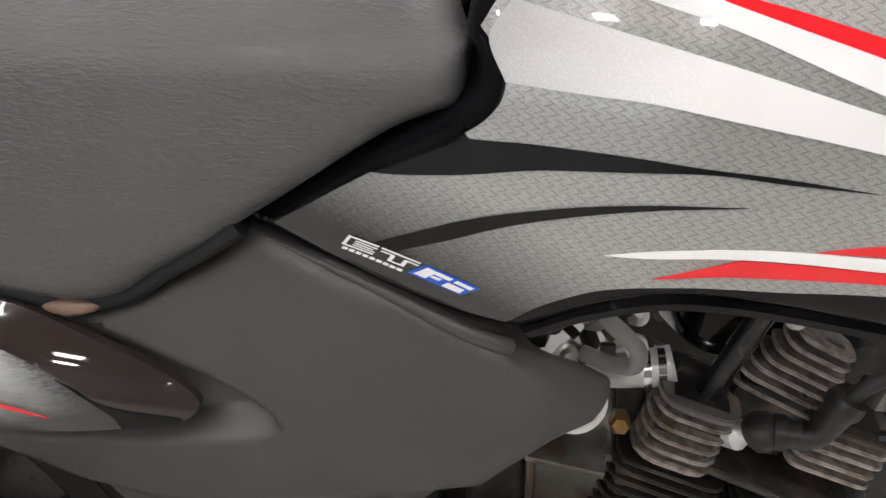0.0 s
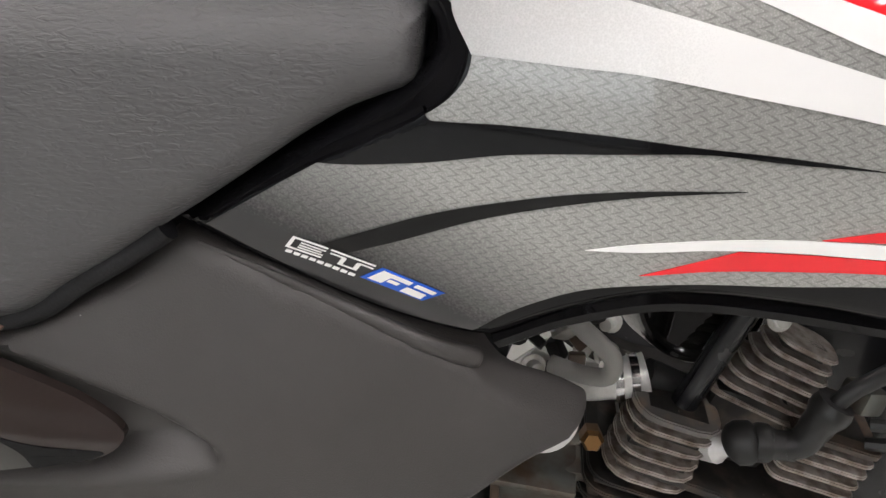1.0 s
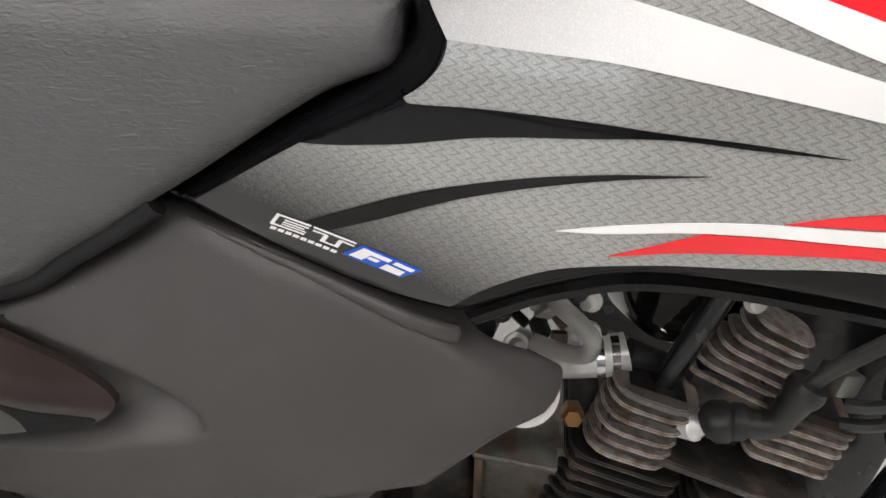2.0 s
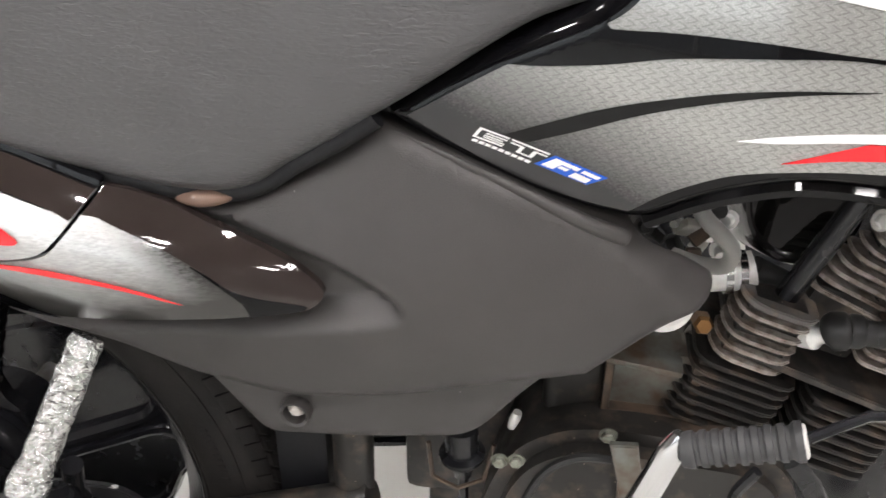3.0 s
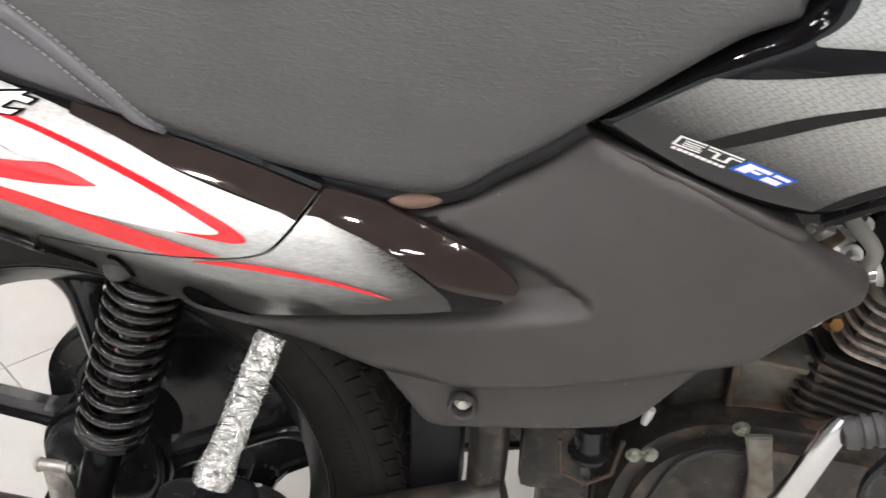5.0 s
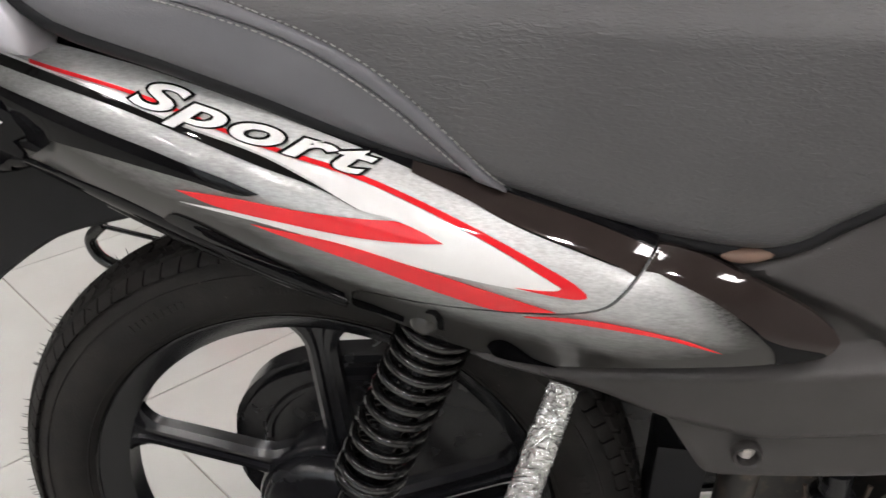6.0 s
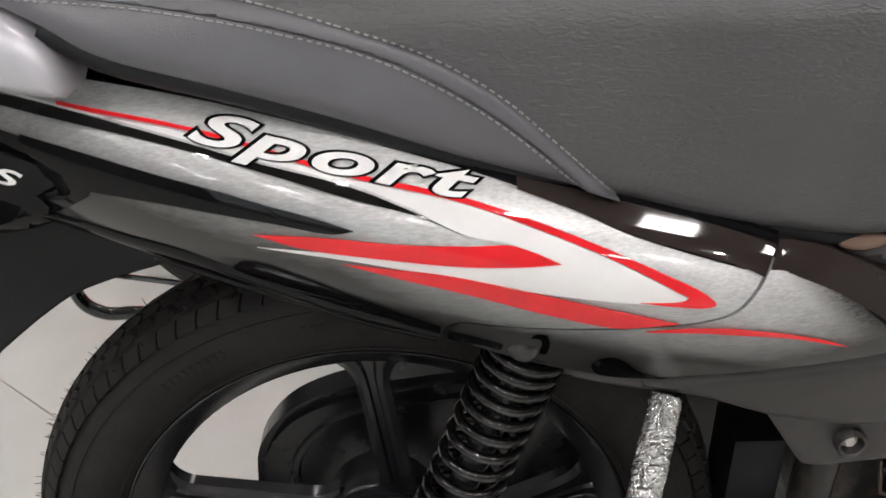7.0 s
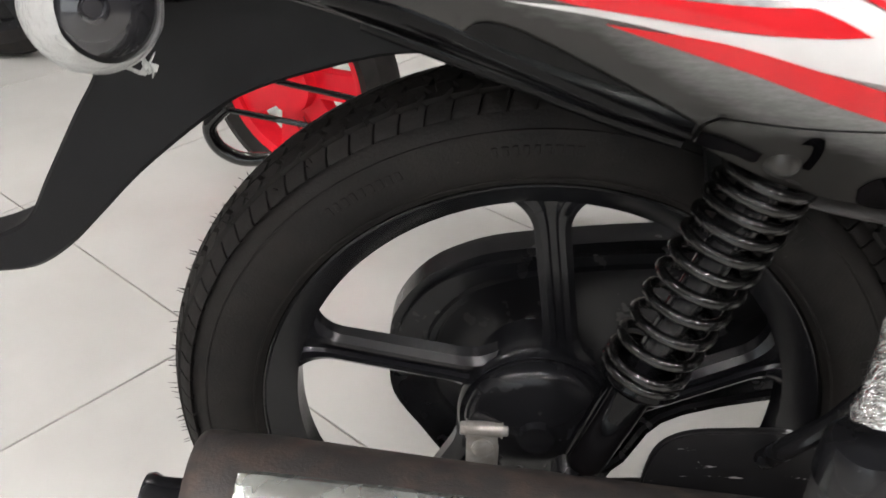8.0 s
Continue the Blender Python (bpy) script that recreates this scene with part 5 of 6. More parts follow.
# wrapped pillion footrest and its bracket
P0, P1 = Vector((0.1965, -0.150, 0.562)), Vector((0.167, -0.210, 0.479))
bm = bmesh.new()
pd = (P1 - P0).normalized()
rng = random.Random(8)
prof = [(0.0, 0.004), (0.001, 0.0098)] + [(0.090 * i / 24, 0.0106 + 0.0006 * i / 24 + rng.uniform(-0.0003, 0.0004)) for i in range(1, 25)] + [(0.094, 0.0128), (0.101, 0.0136), (0.108, 0.0122), (0.107, 0.0085)]
lathe(bm, prof, P0, pd, 28)
for v in bm.verts:
    v.co += Vector((noise.noise(v.co * 130), noise.noise(v.co * 130 + Vector((5, 0, 0))), noise.noise(v.co * 130 + Vector((0, 5, 0))))) * 0.0009
rest = part("footrest", bm, FOIL, bike, "folded footrest wrapped in crinkled clear film")
bm = bmesh.new()
lathe(bm, [(0.0, 0.0), (0.0, 0.020), (0.006, 0.024), (0.030, 0.025), (0.034, 0.022)], (0.171, -0.205, 0.462), (0.05, 0.10, -1), 32)
part("cap", bm, SATIN, rest)
bm = bmesh.new()
prof = []
for i in range(9):
    prof += [(0.034 + i * 0.008, 0.021), (0.037 + i * 0.008, 0.0235), (0.040 + i * 0.008, 0.021)]
lathe(bm, [(0.034, 0.0)] + prof + [(0.11, 0.0)], (0.171, -0.205, 0.462), (0.05, 0.10, -1), 28)
part("rubber_sleeve", bm, PEG, rest, "ribbed black rubber sleeve")
bm = bmesh.new()
plate = loop_of([(0.072, 0.29), (0.073, 0.345), (0.080, 0.372), (0.095, 0.384), (0.126, 0.389), (0.165, 0.390), (0.182, 0.382)], [(0.182, 0.382), (0.22, 0.34), (0.23, 0.29)])
slab(bm, plate, side_plane(-0.125), 0.006, 0.0015)
part("footrest_plate", bm, PLATE, bike, "scratched black footrest plate")
bm = bmesh.new()
tube(bm, [(0.178, -0.176, 0.470), (0.168, -0.168, 0.440), (0.154, -0.145, 0.395), (0.150, -0.13, 0.37)], 0.0072, 12)
part("footrest_arm", bm, SATIN, bike)

# swingarm and lower frame
bm = bmesh.new()
tube(bm, [(-0.05, -0.105, 0.285), (0.12, -0.105, 0.300), (0.36, -0.09, 0.376)], 0.018, 12)
part("swingarm", bm, CASE, bike, "dirty brown swingarm tube")
bm = bmesh.new()
tube(bm, [(-0.05, 0.105, 0.285), (0.36, 0.09, 0.36)], 0.018, 12)
part("swingarm", bm, SATIN, bike)
bm = bmesh.new()
tube(bm, [(0.0, -0.075, 0.3357), (0.0, 0.06, 0.3357)], 0.009, 12)
part("axle", bm, STEEL, bike)
bm = bmesh.new()
tube(bm, curve_points([(0.10, -0.10, 0.60), (0.22, -0.10, 0.625), (0.35, -0.09, 0.66), (0.45, -0.06, 0.70)], 5), 0.013, 12)
tube(bm, curve_points([(0.10, 0.10, 0.60), (0.22, 0.10, 0.625), (0.35, 0.09, 0.66), (0.45, 0.06, 0.70)], 5), 0.013, 12)
part("seat_frame", bm, SATIN, bike)
bm = bmesh.new()
tube(bm, curve_points([(0.345, -0.085, 0.66), (0.345, -0.085, 0.55), (0.344, -0.08, 0.42), (0.340, -0.08, 0.30)], 5), 0.016, 12)
part("frame_post", bm, CASE, bike)
bm = bmesh.new()
block(bm, pose(0.300, -0.05, 0.395), (0.042, 0.05, 0.115), 0.004)
part("battery_box", bm, FLAP, bike, "dark lower tool box")
bm = bmesh.new()
block(bm, pose(0.30, 0, 0.58), (0.20, 0.16, 0.12), 0.02)
part("inner_box", bm, FLAP, bike)
# blocks added to keep the gap behind the gearbox dark
bm = bmesh.new()
block(bm, pose(0.415, 0.03, 0.378), (0.09, 0.10, 0.125), 0.01)
block(bm, pose(0.425, 0.03, 0.27), (0.07, 0.10, 0.11), 0.01)
part("gap_block", bm, CASE, bike, "dark blocks filling the gap behind the gearbox")

# brake cam lever with its bolt
bm = bmesh.new()
slab(bm, loop_of([(-0.0505, 0.2615), (-0.0525, 0.3165), (-0.0515, 0.3335), (-0.046, 0.3410), (-0.034, 0.3410), (-0.0285, 0.3335), (-0.0275, 0.3165), (-0.0285, 0.2615)], [(-0.0285, 0.2615), (-0.0505, 0.2615)]), side_plane(-0.080), 0.006, 0.001)
lever = part("brake_lever", bm, STEEL, bike, "zinc plated brake cam lever")
bm = bmesh.new()
lathe(bm, [(-0.013, 0.0), (-0.013, 0.0058), (0.013, 0.0058), (0.013, 0.0)], (-0.0395, -0.080, 0.3390), (1, 0, 0), 16)
part("clamp", bm, STEEL, lever)
hex_bolt("bolt", (-0.0520, -0.080, 0.3390), 0.0052, lever, (-1, 0, 0))
hex_bolt("nut", (-0.0265, -0.080, 0.3390), 0.0052, lever, (1, 0, 0))
bm = bmesh.new()
lathe(bm, [(0.0, 0.0), (0.0, 0.0085), (0.002, 0.0085), (0.0028, 0.006), (0.0028, 0.0)], (-0.0400, -0.080, 0.3195), (0, -1, 0), 20)
part("cam_end", bm, STEEL, lever)

# muffler with heat shield
bm = bmesh.new()
M0, M1 = Vector((-0.233, -0.175, 0.344)), Vector((0.16, -0.165, 0.303))
md = (M1 - M0)
lathe(bm, [(0.0, 0.0), (0.0, 0.0505), (0.002, 0.0530), (0.006, 0.0542), (0.05, 0.0545), (0.16, 0.0505), (0.40, 0.046), (0.52, 0.03), (0.60, 0.02)], M0, md, 64)
muf = part("muffler", bm, MUFFLER, bike, "dull black exhaust muffler")
bm = bmesh.new()
lathe(bm, [(-0.032, 0.015), (-0.032, 0.0215), (-0.028, 0.0225), (-0.022, 0.020), (0.004, 0.020)], M0, md, 24)
part("tailpipe", bm, SATIN, muf)
bm = bmesh.new()
axis = md.normalized()
out = Vector((0, -1, 0))
upw = out.cross(axis).normalized()
if upw.z < 0:
    upw = -upw
out = upw.cross(axis).normalized()
if out.y > 0:
    out = -out
rings = []
for along, r in ((0.0335, 0.0550), (0.0340, 0.0590), (0.037, 0.0605), (0.05, 0.0607), (0.16, 0.0570), (0.27, 0.0550), (0.38, 0.053), (0.3805, 0.049)):
    row = []
    for k in range(33):
        t = radians(79.0 - 0.0 - 150 * k / 32)
        rr = r - (0.0040 if k in (0, 32) else 0)
        row.append(bm.verts.new(M0 + axis * along + (upw * math.sin(t) + out * math.cos(t)) * rr))
    rings.append(row)
for p, q in zip(rings, rings[1:]):
    for k in range(32):
        bm.faces.new((p[k], p[k + 1], q[k + 1], q[k]))
bmesh.ops.recalc_face_normals(bm, faces=bm.faces[:])
part("heat_shield", bm, SHIELD, muf, "bright metal heat shield")

# ---- engine ----
FIN_TILT = 17.0


def fin_loop(x0, x1, y0, y1, r):
    out = []
    for cx, cy, a0 in ((x1 - r, y1 - r, 0), (x0 + r, y1 - r, 90), (x0 + r, y0 + r, 180), (x1 - r, y0 + r, 270)):
        for k in range(4):
            a = radians(a0 + 30 * k)
            out.append((cx + r * math.cos(a), cy + r * math.sin(a)))
    return out


def fin_stack(name, corner, width, depth, n, pitch, material, label="", tilt=FIN_TILT, r=0.008, thick=0.0030, grow=0.0, cap=None):
    """Cooling fins downwards from the near rear top corner, with a core behind them."""
    base = pose(*corner, 0, tilt, 0)
    bm = bmesh.new()
    high = pitch * (n - 1)
    block(bm, base @ pose(width / 2, depth / 2 + 0.004, -high / 2), (width - 0.014, depth - 0.008, high), 0.002)
    stack = part(name, bm, CASE, bike, label)
    rng = random.Random(n * 7 + int(width * 1000))
    for i in range(n):
        g = grow * i
        w = rng.uniform(-0.0008, 0.0008)
        bm = bmesh.new()
        slab(bm, fin_loop(-g, width + g * 0.4 + w, -g * 0.2 + w * 0.5, depth, r), lambda u, v, h: base @ Vector((u, v, -pitch * i - h)), thick * (1.6 if cap and i == 0 else 1), 0.0009)
        up = (base.to_3x3() @ Vector((0, 0, 1))).normalized()
        for f in bm.faces:
            f.normal_update()
            lean = abs(f.normal.dot(up))
            f.material_index = 1 if 0.25 < lean < 0.93 else 0
        fin = part("fin", bm, cap if cap and i == 0 else material, stack)
        fin.data.materials.append(EDGE)
    return stack


fin_stack("cylinder_head", (0.606, -0.066, 0.580), 0.054, 0.042, 6, 0.0095, FIN, "finned cylinder head block", r=0.016, cap=ENGINE)
fin_stack("cylinder_head", (0.700, -0.052, 0.563), 0.056, 0.060, 5, 0.0088, FIN, "finned cylinder head block with a brown top", cap=RUST)
fin_stack("rocker_cover", (0.686, -0.035, 0.6145), 0.042, 0.03, 7, 0.0078, FIN, "finned rocker cover", tilt=25.0, r=0.011, grow=0.0032, thick=0.0030)
fin_stack("cylinder", (0.584, -0.060, 0.524), 0.076, 0.12, 8, 0.0088, CASE, "dark finned cylinder", r=0.014)
fin_stack("cylinder", (0.6645, -0.060, 0.4985), 0.074, 0.12, 7, 0.0088, CASE, "dark finned cylinder", r=0.014)
bm = bmesh.new()
slab(bm, fin_loop(0.0, 0.142, 0.0, 0.12, 0.008), lambda u, v, w: pose(0.604, -0.063, 0.541, 0, 20, 0) @ Vector((u, v, -w)), 0.006, 0.001)
part("head_joint", bm, CASE, bike, "dark brown stained head joint")
bm = bmesh.new()
block(bm, pose(0.672, -0.012, 0.548, 0, FIN_TILT, 0), (0.05, 0.05, 0.05), 0.006)
part("plug_well", bm, CASE, bike)

# spark plug, cap and lead
bm = bmesh.new()
tube(bm, [(0.650, -0.048, 0.546), (0.657, -0.055, 0.550), (0.659, -0.057, 0.552), (0.666, -0.060, 0.556)], [0.010, 0.010, 0.006, 0.006], 12)
plug = part("spark_plug", bm, ALLOY, bike, "white spark plug insulator")
bm = bmesh.new()
tube(bm, [(0.661, -0.059, 0.5555), (0.6625, -0.0595, 0.5567), (0.6650, -0.060, 0.5580), (0.6720, -0.061, 0.5600), (0.6732, -0.061, 0.5602), (0.6745, -0.061, 0.5604), (0.6758, -0.061, 0.5606), (0.6810, -0.062, 0.5610), (0.6822, -0.062, 0.5611), (0.6835, -0.062, 0.5611), (0.6850, -0.0625, 0.5611), (0.696, -0.063, 0.5605)],
     [0.0085, 0.0112, 0.0130, 0.0128, 0.0118, 0.0104, 0.0114, 0.0112, 0.0104, 0.0090, 0.0086, 0.0084], 24)
part("plug_cap", bm, CABLE, plug, "black rubber plug cap")
bm = bmesh.new()
tube(bm, curve_points([(0.690, -0.063, 0.5605), (0.699, -0.063, 0.5640), (0.7055, -0.062, 0.5760), (0.713, -0.061, 0.5920)], 4), [0.0086] * 4 + [0.0088] * 3 + [0.0092, 0.0096, 0.0098, 0.0118, 0.0122, 0.0108], 20)
part("elbow", bm, CABLE, plug)
bm = bmesh.new()
tube(bm, curve_points([(0.711, -0.061, 0.588), (0.720, -0.060, 0.599), (0.7351, -0.058, 0.6102), (0.80, -0.04, 0.645)], 5), 0.0050, 10)
part("lead", bm, CABLE, plug)

# intake
bm = bmesh.new()
tube(bm, curve_points([(0.545, -0.02, 0.575), (0.570, -0.030, 0.572), (0.592, -0.034, 0.577), (0.614, -0.032, 0.583)], 4), [0.0105] * 5 + [0.0115] * 4 + [0.0125] * 4, 18)
intake = part("throttle_body", bm, ALLOY, bike, "cast alloy throttle body")
for c in ((0.597, -0.034, 0.578), (0.606, -0.033, 0.581)):
    bm = bmesh.new()
    lathe(bm, [(-0.0025, 0.010), (-0.0025, 0.0135), (0.0025, 0.0135), (0.0025, 0.010)], c, (1, 0.1, 0.1), 24)
    part("hose_clip", bm, CHROME, intake)
bm = bmesh.new()
tube(bm, [(0.614, -0.032, 0.583), (0.640, -0.028, 0.573)], [0.009, 0.006], 14)
part("intake_rubber", bm, CABLE, intake)
rng = random.Random(21)
for k in range(26):
    at = (rng.uniform(0.525, 0.592), rng.uniform(-0.055, -0.015), rng.uniform(0.592, 0.655))
    size = (rng.uniform(0.006, 0.016), rng.uniform(0.006, 0.012), rng.uniform(0.005, 0.012))
    bm = bmesh.new()
    if k % 3 == 0:
        lathe(bm, [(0, 0.0), (0, size[0] * 0.5), (size[2] * 0.4, size[0] * 0.55), (size[2] * 0.5, size[0] * 0.35), (size[2] * 1.4, size[0] * 0.3), (size[2] * 1.4, 0.0)], at, (rng.uniform(-1, 1), -1, rng.uniform(-1, 1)), 12)
    else:
        block(bm, pose(*at, rng.uniform(-40, 40), rng.uniform(-60, 60), rng.uniform(-40, 40)), size, 0.0015)
    part("fitting", bm, (ALLOY, CABLE, STEEL, ALLOY, CABLE, CERAMIC, RUST)[k % 7], intake)
bm = bmesh.new()
tube(bm, curve_points([(0.556, -0.080, 0.668), (0.566, -0.085, 0.650), (0.579, -0.085, 0.637), (0.587, -0.083, 0.626), (0.586, -0.078, 0.612), (0.574, -0.07, 0.606), (0.556, -0.06, 0.605)], 5), 0.0052, 12)
part("fuel_hose", bm, HOSE, bike, "bent grey rubber hose")
bm = bmesh.new()
lathe(bm, [(-0.008, 0.0), (-0.008, 0.010), (-0.010, 0.0105), (-0.010, 0.013), (-0.007, 0.0135), (-0.007, 0.017), (-0.004, 0.0205), (0.010, 0.0205), (0.012, 0.0)], (0.553, -0.072, 0.578), (-0.1, 0.9, -0.5), 32)
part("filter_cap", bm, CERAMIC, bike, "white plastic filter cap")
bm = bmesh.new()
lathe(bm, [(0, 0.0), (0, 0.007), (0.014, 0.007), (0.018, 0.005), (0.018, 0.0)], (0.583, -0.052, 0.551), (0, -1, 0.4), 6)
part("sensor", bm, BRASS, bike, "brass sensor fitting", smooth=False)
bm = bmesh.new()
tube(bm, [(0.588, -0.012, 0.512), (0.585, -0.020, 0.512)], 0.006, 10)
part("plug", bm, STEEL, bike)
bm = bmesh.new()
lathe(bm, [(0.0, 0.0), (0.0, 0.034), (-0.003, 0.037), (-0.008, 0.038), (-0.008, 0.0405), (-0.002, 0.042), (0.06, 0.042)], (0.650, 0.025, 0.603), (-0.1, 1, -0.45), 48)
part("air_duct", bm, SPRING, bike, "round black duct with a shiny rim")
bm = bmesh.new()
block(bm, pose(0.495, 0.065, 0.615), (0.08, 0.09, 0.15), 0.015)
part("air_box", bm, FLAP, bike)
bm = bmesh.new()
tube(bm, [(0.672, -0.045, 0.67), (0.634, -0.042, 0.565)], 0.0080, 12)
part("frame_tube", bm, SATIN, bike)
hex_bolt("bolt", (0.675, -0.055, 0.640), 0.0052, bike, (0.2, -1, 0.3))
bm = bmesh.new()
tube(bm, [(0.50, 0, 0.69), (0.86, 0, 0.66)], 0.03, 12)
part("backbone", bm, SATIN, bike)
bm = bmesh.new()
tube(bm, curve_points([(0.86, -0.02, 0.66), (0.82, -0.03, 0.55), (0.79, -0.03, 0.45), (0.775, -0.03, 0.25)], 5), 0.018, 12)
part("down_tube", bm, SATIN, bike)
for z in (0.0, 0.014):
    bm = bmesh.new()
    tube(bm, curve_points([(0.742, -0.045, 0.566 - z), (0.755, -0.05, 0.570 - z), (0.78, -0.05, 0.578 - z), (0.84, -0.04, 0.60)], 4), 0.0042, 8)
    part("cable", bm, CABLE, bike)
bm = bmesh.new()
block(bm, pose(0.738, -0.035, 0.578, 0, 20, 30), (0.020, 0.02, 0.016), 0.003)
part("cable_holder", bm, STARTER, bike)

# dark mass added behind the engine to hide the bright floor
bm = bmesh.new()
block(bm, pose(0.755, 0.075, 0.42, 0, 10, 0), (0.12, 0.08, 0.36), 0.02)
part("engine_backing", bm, SATIN, bike)
bm = bmesh.new()
tube(bm, curve_points([(0.80, 0.0, 0.62), (0.785, -0.01, 0.56), (0.80, -0.02, 0.50), (0.83, -0.03, 0.42)], 5), 0.009, 10)
part("harness", bm, CABLE, bike)
bm = bmesh.new()
tube(bm, curve_points([(0.76, 0.02, 0.66), (0.80, 0.01, 0.60), (0.86, 0.0, 0.56)], 5), 0.012, 10)
part("harness", bm, CABLE, bike)

# crankcase, starter, kick lever
bm = bmesh.new()
slab(bm, loop_of([(0.44, 0.26), (0.445, 0.38), (0.468, 0.435), (0.500, 0.458), (0.535, 0.464), (0.585, 0.462), (0.640, 0.455), (0.665, 0.43), (0.675, 0.38), (0.67, 0.26)], [(0.67, 0.26), (0.44, 0.26)]), side_plane(-0.088), 0.17, 0.012)
crank = part("crankcase", bm, CASE, bike, "dark stained engine casing")
bm = bmesh.new()
tube(bm, [(x, -0.089, z) for x, z in curve_points([(0.472, 0.30), (0.476, 0.390), (0.492, 0.432), (0.512, 0.447), (0.535, 0.449)], 5)], 0.0035, 8)
part("rib", bm, CABLE, crank)
for x, z in ((0.468, 0.438), (0.530, 0.473), (0.456, 0.436), (0.50, 0.30)):
    hex_bolt("bolt", (x, -0.090, z), 0.0048, crank, material=ZINC)
bm = bmesh.new()
block(bm, pose(0.556, -0.010, 0.486), (0.060, 0.070, 0.054), 0.003)
starter = part("starter_motor", bm, STARTER, bike, "stained greenish alloy starter housing")
bm = bmesh.new()
for at, size in (((0.528, -0.048, 0.486), (0.006, 0.012, 0.058)), ((0.588, -0.048, 0.484), (0.007, 0.012, 0.054)), ((0.558, -0.048, 0.462), (0.066, 0.012, 0.006))):
    block(bm, pose(*at), size, 0.002)
part("frame", bm, RUST, starter)
bm = bmesh.new()
block(bm, pose(0.551, -0.040, 0.513, 8, 8, 0), (0.054, 0.040, 0.006), 0.002)
part("flange", bm, STARTER, starter)
bm = bmesh.new()
block(bm, pose(0.578, -0.060, 0.4605, 0, -4, 0), (0.085, 0.02, 0.0025), 0.001)
part("ledge", bm, RUST, starter)
bm = bmesh.new()
block(bm, pose(0.504, -0.012, 0.474), (0.044, 0.07, 0.064), 0.012, 3)
part("gearbox_top", bm, CASE, bike, "brown stained upper gearbox casing")
bm = bmesh.new()
slab(bm, [(0.531, 0.474), (0.550, 0.476), (0.554, 0.455), (0.567, 0.40), (0.565, 0.36), (0.545, 0.36), (0.540, 0.44)], side_plane(-0.102), 0.006, 0.001)
part("bracket", bm, STARTER, bike, "dull steel bracket strip")
bm = bmesh.new()
tube(bm, [(0.562, -0.173, 0.558), (0.558, -0.174, 0.546), (0.546, -0.172, 0.497), (0.520, -0.165, 0.40), (0.51, -0.12, 0.36)], [0.005, 0.0085, 0.0092, 0.0105, 0.012], 14, True, 0.8)
kick = part("kick_lever", bm, CHROME, bike, "chrome kick lever with ribbed rubber")
KA, KB = Vector((0.563, -0.176, 0.549)), Vector((0.624, -0.180, 0.570))
L_ = (KB - KA).length
bm = bmesh.new()
prof = [(0.0, 0.0), (0.0, 0.0095)]
for i in range(8):
    a = L_ * (i + 0.6) / 9.4
    prof += [(a, 0.0106), (a + 0.0034, 0.0106), (a + 0.0038, 0.0092), (a + 0.0056, 0.0092)]
prof += [(L_ - 0.004, 0.0114), (L_, 0.0112), (L_, 0.0)]
lathe(bm, prof, KA, KB - KA, 24)
part("pedal_rubber", bm, PEG, kick, "ribbed black rubber")
bm = bmesh.new()
lathe(bm, [(L_ - 0.001, 0.0), (L_ - 0.001, 0.0095), (L_ + 0.0010, 0.0095), (L_ + 0.002, 0.008), (L_ + 0.002, 0.0)], KA, KB - KA, 24)
part("end_cap", bm, CERAMIC, kick)
bm = bmesh.new()
tube(bm, [(0.626, -0.178, 0.570), (0.66, -0.16, 0.575), (0.75, -0.15, 0.58)], 0.0032, 8)
part("brake_rod", bm, SATIN, bike)
bm = bmesh.new()
tube(bm, [(0.636, -0.140, 0.515), (0.650, -0.138, 0.497), (0.664, -0.136, 0.470), (0.668, -0.136, 0.42)], [0.006, 0.007, 0.008, 0.008], 10, True, 0.6)
pedal = part("pedal_arm", bm, SATIN, bike, "black brake pedal arm")
bm = bmesh.new()
tube(bm, curve_points([(0.622, -0.125, 0.49), (0.612, -0.125, 0.465), (0.618, -0.125, 0.435), (0.64, -0.125, 0.42)], 5), 0.004, 8)
part("return_spring", bm, SATIN, pedal)
for x, z, r in ((0.668, 0.478, 0.0065), (0.662, 0.462, 0.0065)):
    hex_bolt("bolt", (x, -0.142, z), r, pedal, material=ZINC)
bm = bmesh.new()
tube(bm, [(0.466, -0.075, 0.470), (0.464, -0.075, 0.463), (0.462, -0.075, 0.455)], [0.0035, 0.0042, 0.003], 10)
part("breather_nozzle", bm, ALLOY, bike, "pale breather nozzle")
bm = bmesh.new()
lathe(bm, [(0, 0.0), (0, 0.013), (0.024, 0.013), (0.026, 0.018), (0.029, 0.018), (0.040, 0.009), (0.05, 0.007), (0.052, 0.004), (0.085, 0.004), (0.085, 0.0)], (0.424, -0.065, 0.440), (0.05, 0, -1), 20)
part("brake_switch", bm, SATIN, bike)
bm = bmesh.new()
tube(bm, [(0.400, -0.070, 0.425), (0.404, -0.075, 0.395), (0.424, -0.078, 0.388), (0.444, -0.075, 0.398), (0.450, -0.070, 0.43)], 0.002, 6)
part("wire_clip", bm, RUST, bike)

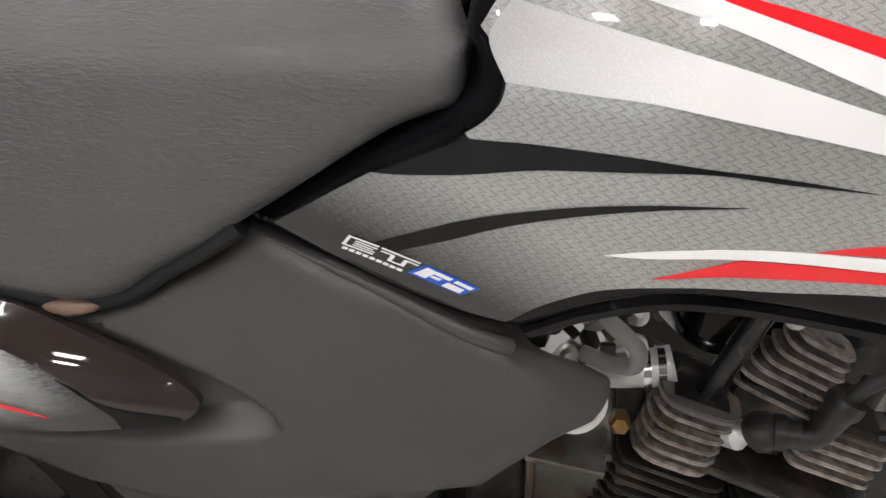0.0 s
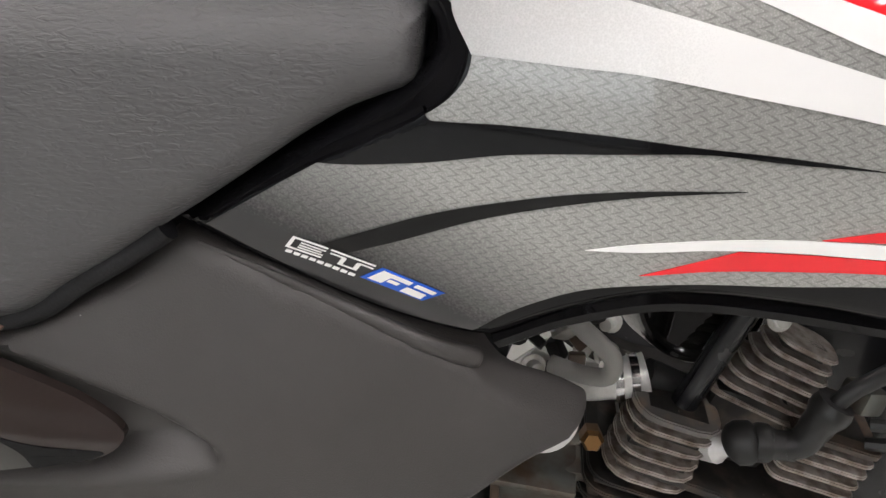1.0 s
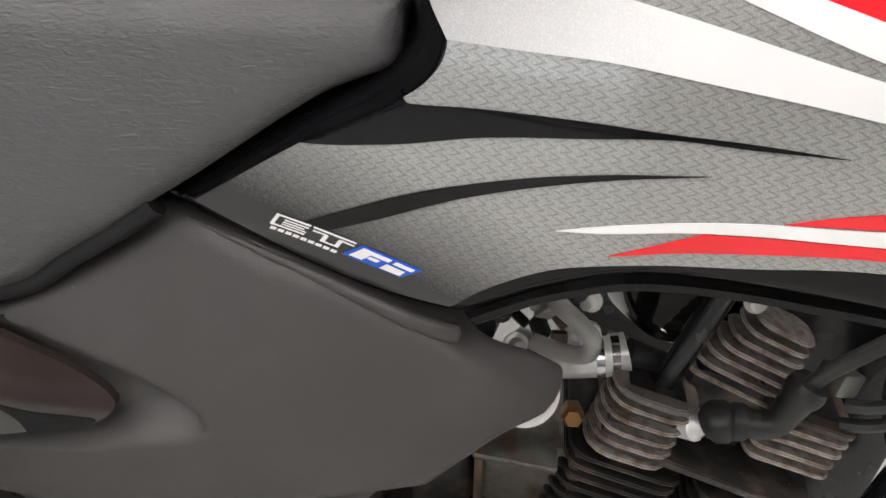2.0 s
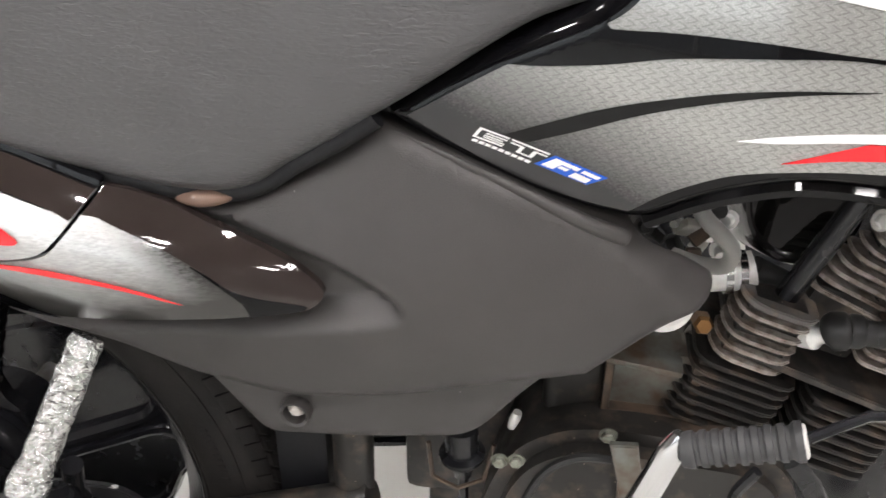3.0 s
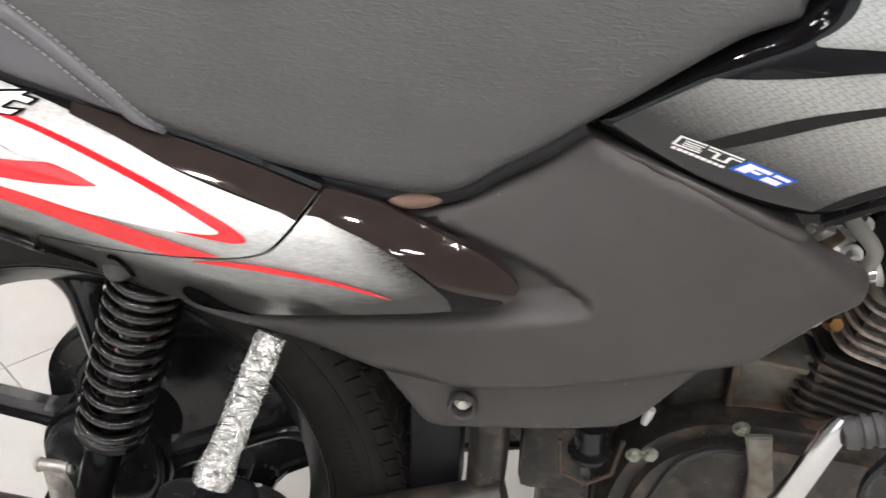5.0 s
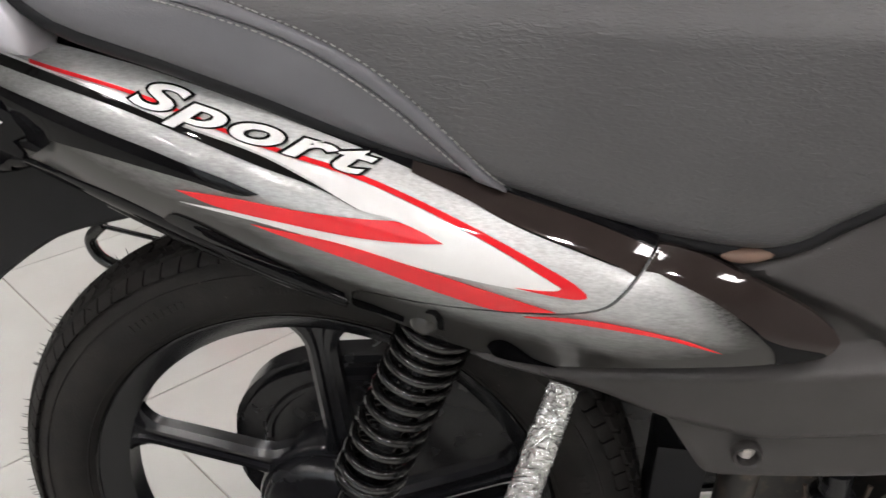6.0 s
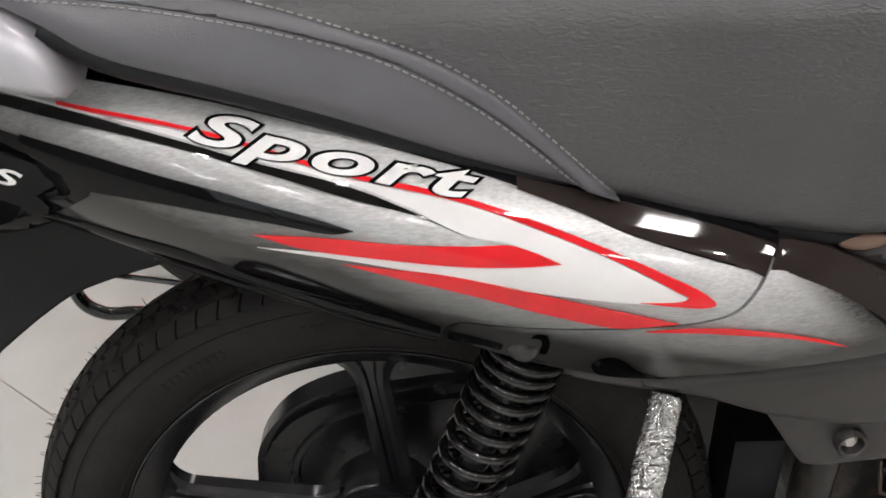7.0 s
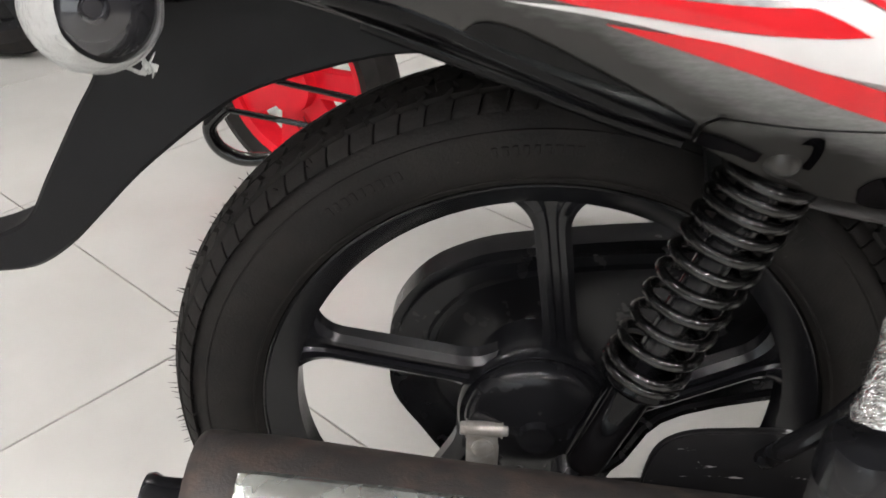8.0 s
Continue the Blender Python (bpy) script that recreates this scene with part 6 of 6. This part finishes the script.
# ---- other motorcycles beyond ----
def plain_wheel(parent, at, R, w, rim_mat, spokes=6, wide=0.27):
    bm = bmesh.new()
    lathe(bm, [(-w * 0.35, R * 0.76), (-w * 0.3, R * 0.68), (w * 0.3, R * 0.68), (w * 0.35, R * 0.76), (-w * 0.35, R * 0.76)], at, (0, 1, 0), 48)
    wh = part("wheel", bm, rim_mat, parent, "red painted alloy wheel" if rim_mat is REDWHEEL else "")
    bm = bmesh.new()
    lathe(bm, [(-w * 0.36, R * 0.75), (-w * 0.5, R * 0.85), (-w * 0.35, R * 0.96), (0, R), (w * 0.35, R * 0.96), (w * 0.5, R * 0.85), (w * 0.36, R * 0.75)], at, (0, 1, 0), 64)
    part("tyre", bm, RUBBER, wh)
    for k in range(spokes):
        bm = bmesh.new()
        m = Matrix.Translation(at) @ Matrix.Rotation(2 * math.pi * k / spokes + 0.3, 4, "Y") @ Matrix.Translation((0, 0, R * 0.42))
        block(bm, m, (R * wide, w * 0.35, R * 0.62), 0.006)
        part("spoke", bm, rim_mat, wh)
    bm = bmesh.new()
    lathe(bm, [(-w * 0.6, 0.0), (-w * 0.6, R * 0.10), (-w * 0.5, R * 0.24), (w * 0.5, R * 0.24), (w * 0.5, 0.0)], at, (0, 1, 0), 32)
    part("hub", bm, rim_mat, wh)
    bm = bmesh.new()
    lathe(bm, [(-w * 1.0, 0.0), (-w * 1.0, R * 0.05), (-w * 0.55, R * 0.05)], at, (0, 1, 0), 12)
    part("axle_nut", bm, STEEL, wh)
    return wh


def far_bike(at, rim_mat, label, turn=0.0, front=0.29, front_mat=None, steer=0.0):
    b = thing("motorcycle", label, "motorcycle", at)
    b.rotation_euler = (0, 0, radians(turn))
    plain_wheel(b, Vector((0, 0, 0.29)), 0.29, 0.09, rim_mat)
    wh = plain_wheel(b, Vector((0, 0, 0)), front, 0.08, front_mat or SATIN, 7 if front_mat else 5, 0.25 if front_mat else 0.27)
    wh.matrix_basis = pose(1.23, 0, front, 0, 0, steer)
    bm = bmesh.new()
    block(bm, pose(0.62, 0, 0.40), (0.42, 0.24, 0.34), 0.06, 3)
    part("engine", bm, ENGINE, b)
    bm = bmesh.new()
    block(bm, pose(0.62, 0, 0.78), (0.46, 0.26, 0.22), 0.08, 4)
    part("fuel_tank", bm, BLACK, b)
    bm = bmesh.new()
    block(bm, pose(0.15, 0, 0.76, 0, 6, 0), (0.62, 0.24, 0.10), 0.04, 3)
    part("seat", bm, SEAT_SIDE, b)
    bm = bmesh.new()
    block(bm, pose(-0.05, 0, 0.64, 0, 10, 0), (0.55, 0.16, 0.10), 0.03, 3)
    part("tail", bm, BLACK, b)
    bm = bmesh.new()
    tube(bm, [(1.23, 0.09, 0.29), (1.08, 0.09, 0.80)], 0.018, 10)
    tube(bm, [(1.23, -0.09, 0.29), (1.08, -0.09, 0.80)], 0.018, 10)
    part("fork", bm, SATIN, b)
    bm = bmesh.new()
    tube(bm, [(1.02, -0.33, 0.98), (1.06, -0.1, 0.98), (1.06, 0.1, 0.98), (1.02, 0.33, 0.98)], 0.012, 10)
    part("handlebar", bm, SATIN, b)
    bm = bmesh.new()
    tube(bm, [(0, -0.08, 0.29), (0.45, -0.08, 0.36)], 0.02, 10)
    tube(bm, [(0, 0.08, 0.29), (0.45, 0.08, 0.36)], 0.02, 10)
    part("swingarm", bm, SATIN, b)
    bm = bmesh.new()
    tube(bm, [(0.55, -0.1, 0.28), (0.52, -0.24, 0.0)], 0.012, 10)
    part("side_stand", bm, SATIN, b)
    return b


far_bike((0.832, 0.808, 0), SATIN, "dark scooter with a small red alloy front wheel turned aside", 174, 0.215, REDWHEEL, -22)

far_bike((-1.30, 1.58, 0), SATIN, "dark motorcycle parked further back", 174)

# ---- floor tiles ----
bm = bmesh.new()
g = TILE_SIZE - 0.0026
block(bm, pose(0, 0, 0), (g, g, 0.008), 0.001, 1)
tile_mesh = bpy.data.meshes.new("tile")
bm.to_mesh(tile_mesh)
bm.free()
tile_mesh.materials.append(TILE)
ct, st = math.cos(radians(FLOOR_TURN)), math.sin(radians(FLOOR_TURN))
TU, TV = -0.051, 0.069
for i in range(-14, 15):
    for j in range(-14, 15):
        u, v = (i + 0.5) * TILE_SIZE + TU, (j + 0.5) * TILE_SIZE + TV
        x, y = u * ct - v * st, u * st + v * ct
        m = pose(x, y, -0.004, 0, 0, FLOOR_TURN)
        corners = [m @ Vector((a * g / 2, b * g / 2, 0)) for a in (-1, 1) for b in (-1, 1)]
        if max(c.x for c in corners) < -4.0 or min(c.x for c in corners) > 4.0 or max(c.y for c in corners) < -4.6 or min(c.y for c in corners) > 4.0:
            continue
        ob = new("tile", tile_mesh)
        ob.parent = floor
        ob.matrix_basis = m
        if max(abs(c.x) for c in corners) > 4.05 or max(c.y for c in corners) > 4.05 or min(c.y for c in corners) < -4.65:
            bm = bmesh.new()
            bm.from_mesh(tile_mesh)
            back = m.inverted()
            for co, no in (((4.05, 0, 0), (1, 0, 0)), ((-4.05, 0, 0), (-1, 0, 0)), ((0, 4.05, 0), (0, 1, 0)), ((0, -4.65, 0), (0, -1, 0))):
                bmesh.ops.bisect_plane(bm, geom=bm.verts[:] + bm.edges[:] + bm.faces[:], plane_co=back @ Vector(co), plane_no=back.to_3x3() @ Vector(no), clear_outer=True)
            cut = bpy.data.meshes.new("tile")
            bm.to_mesh(cut)
            bm.free()
            cut.materials.append(TILE)
            ob.data = cut
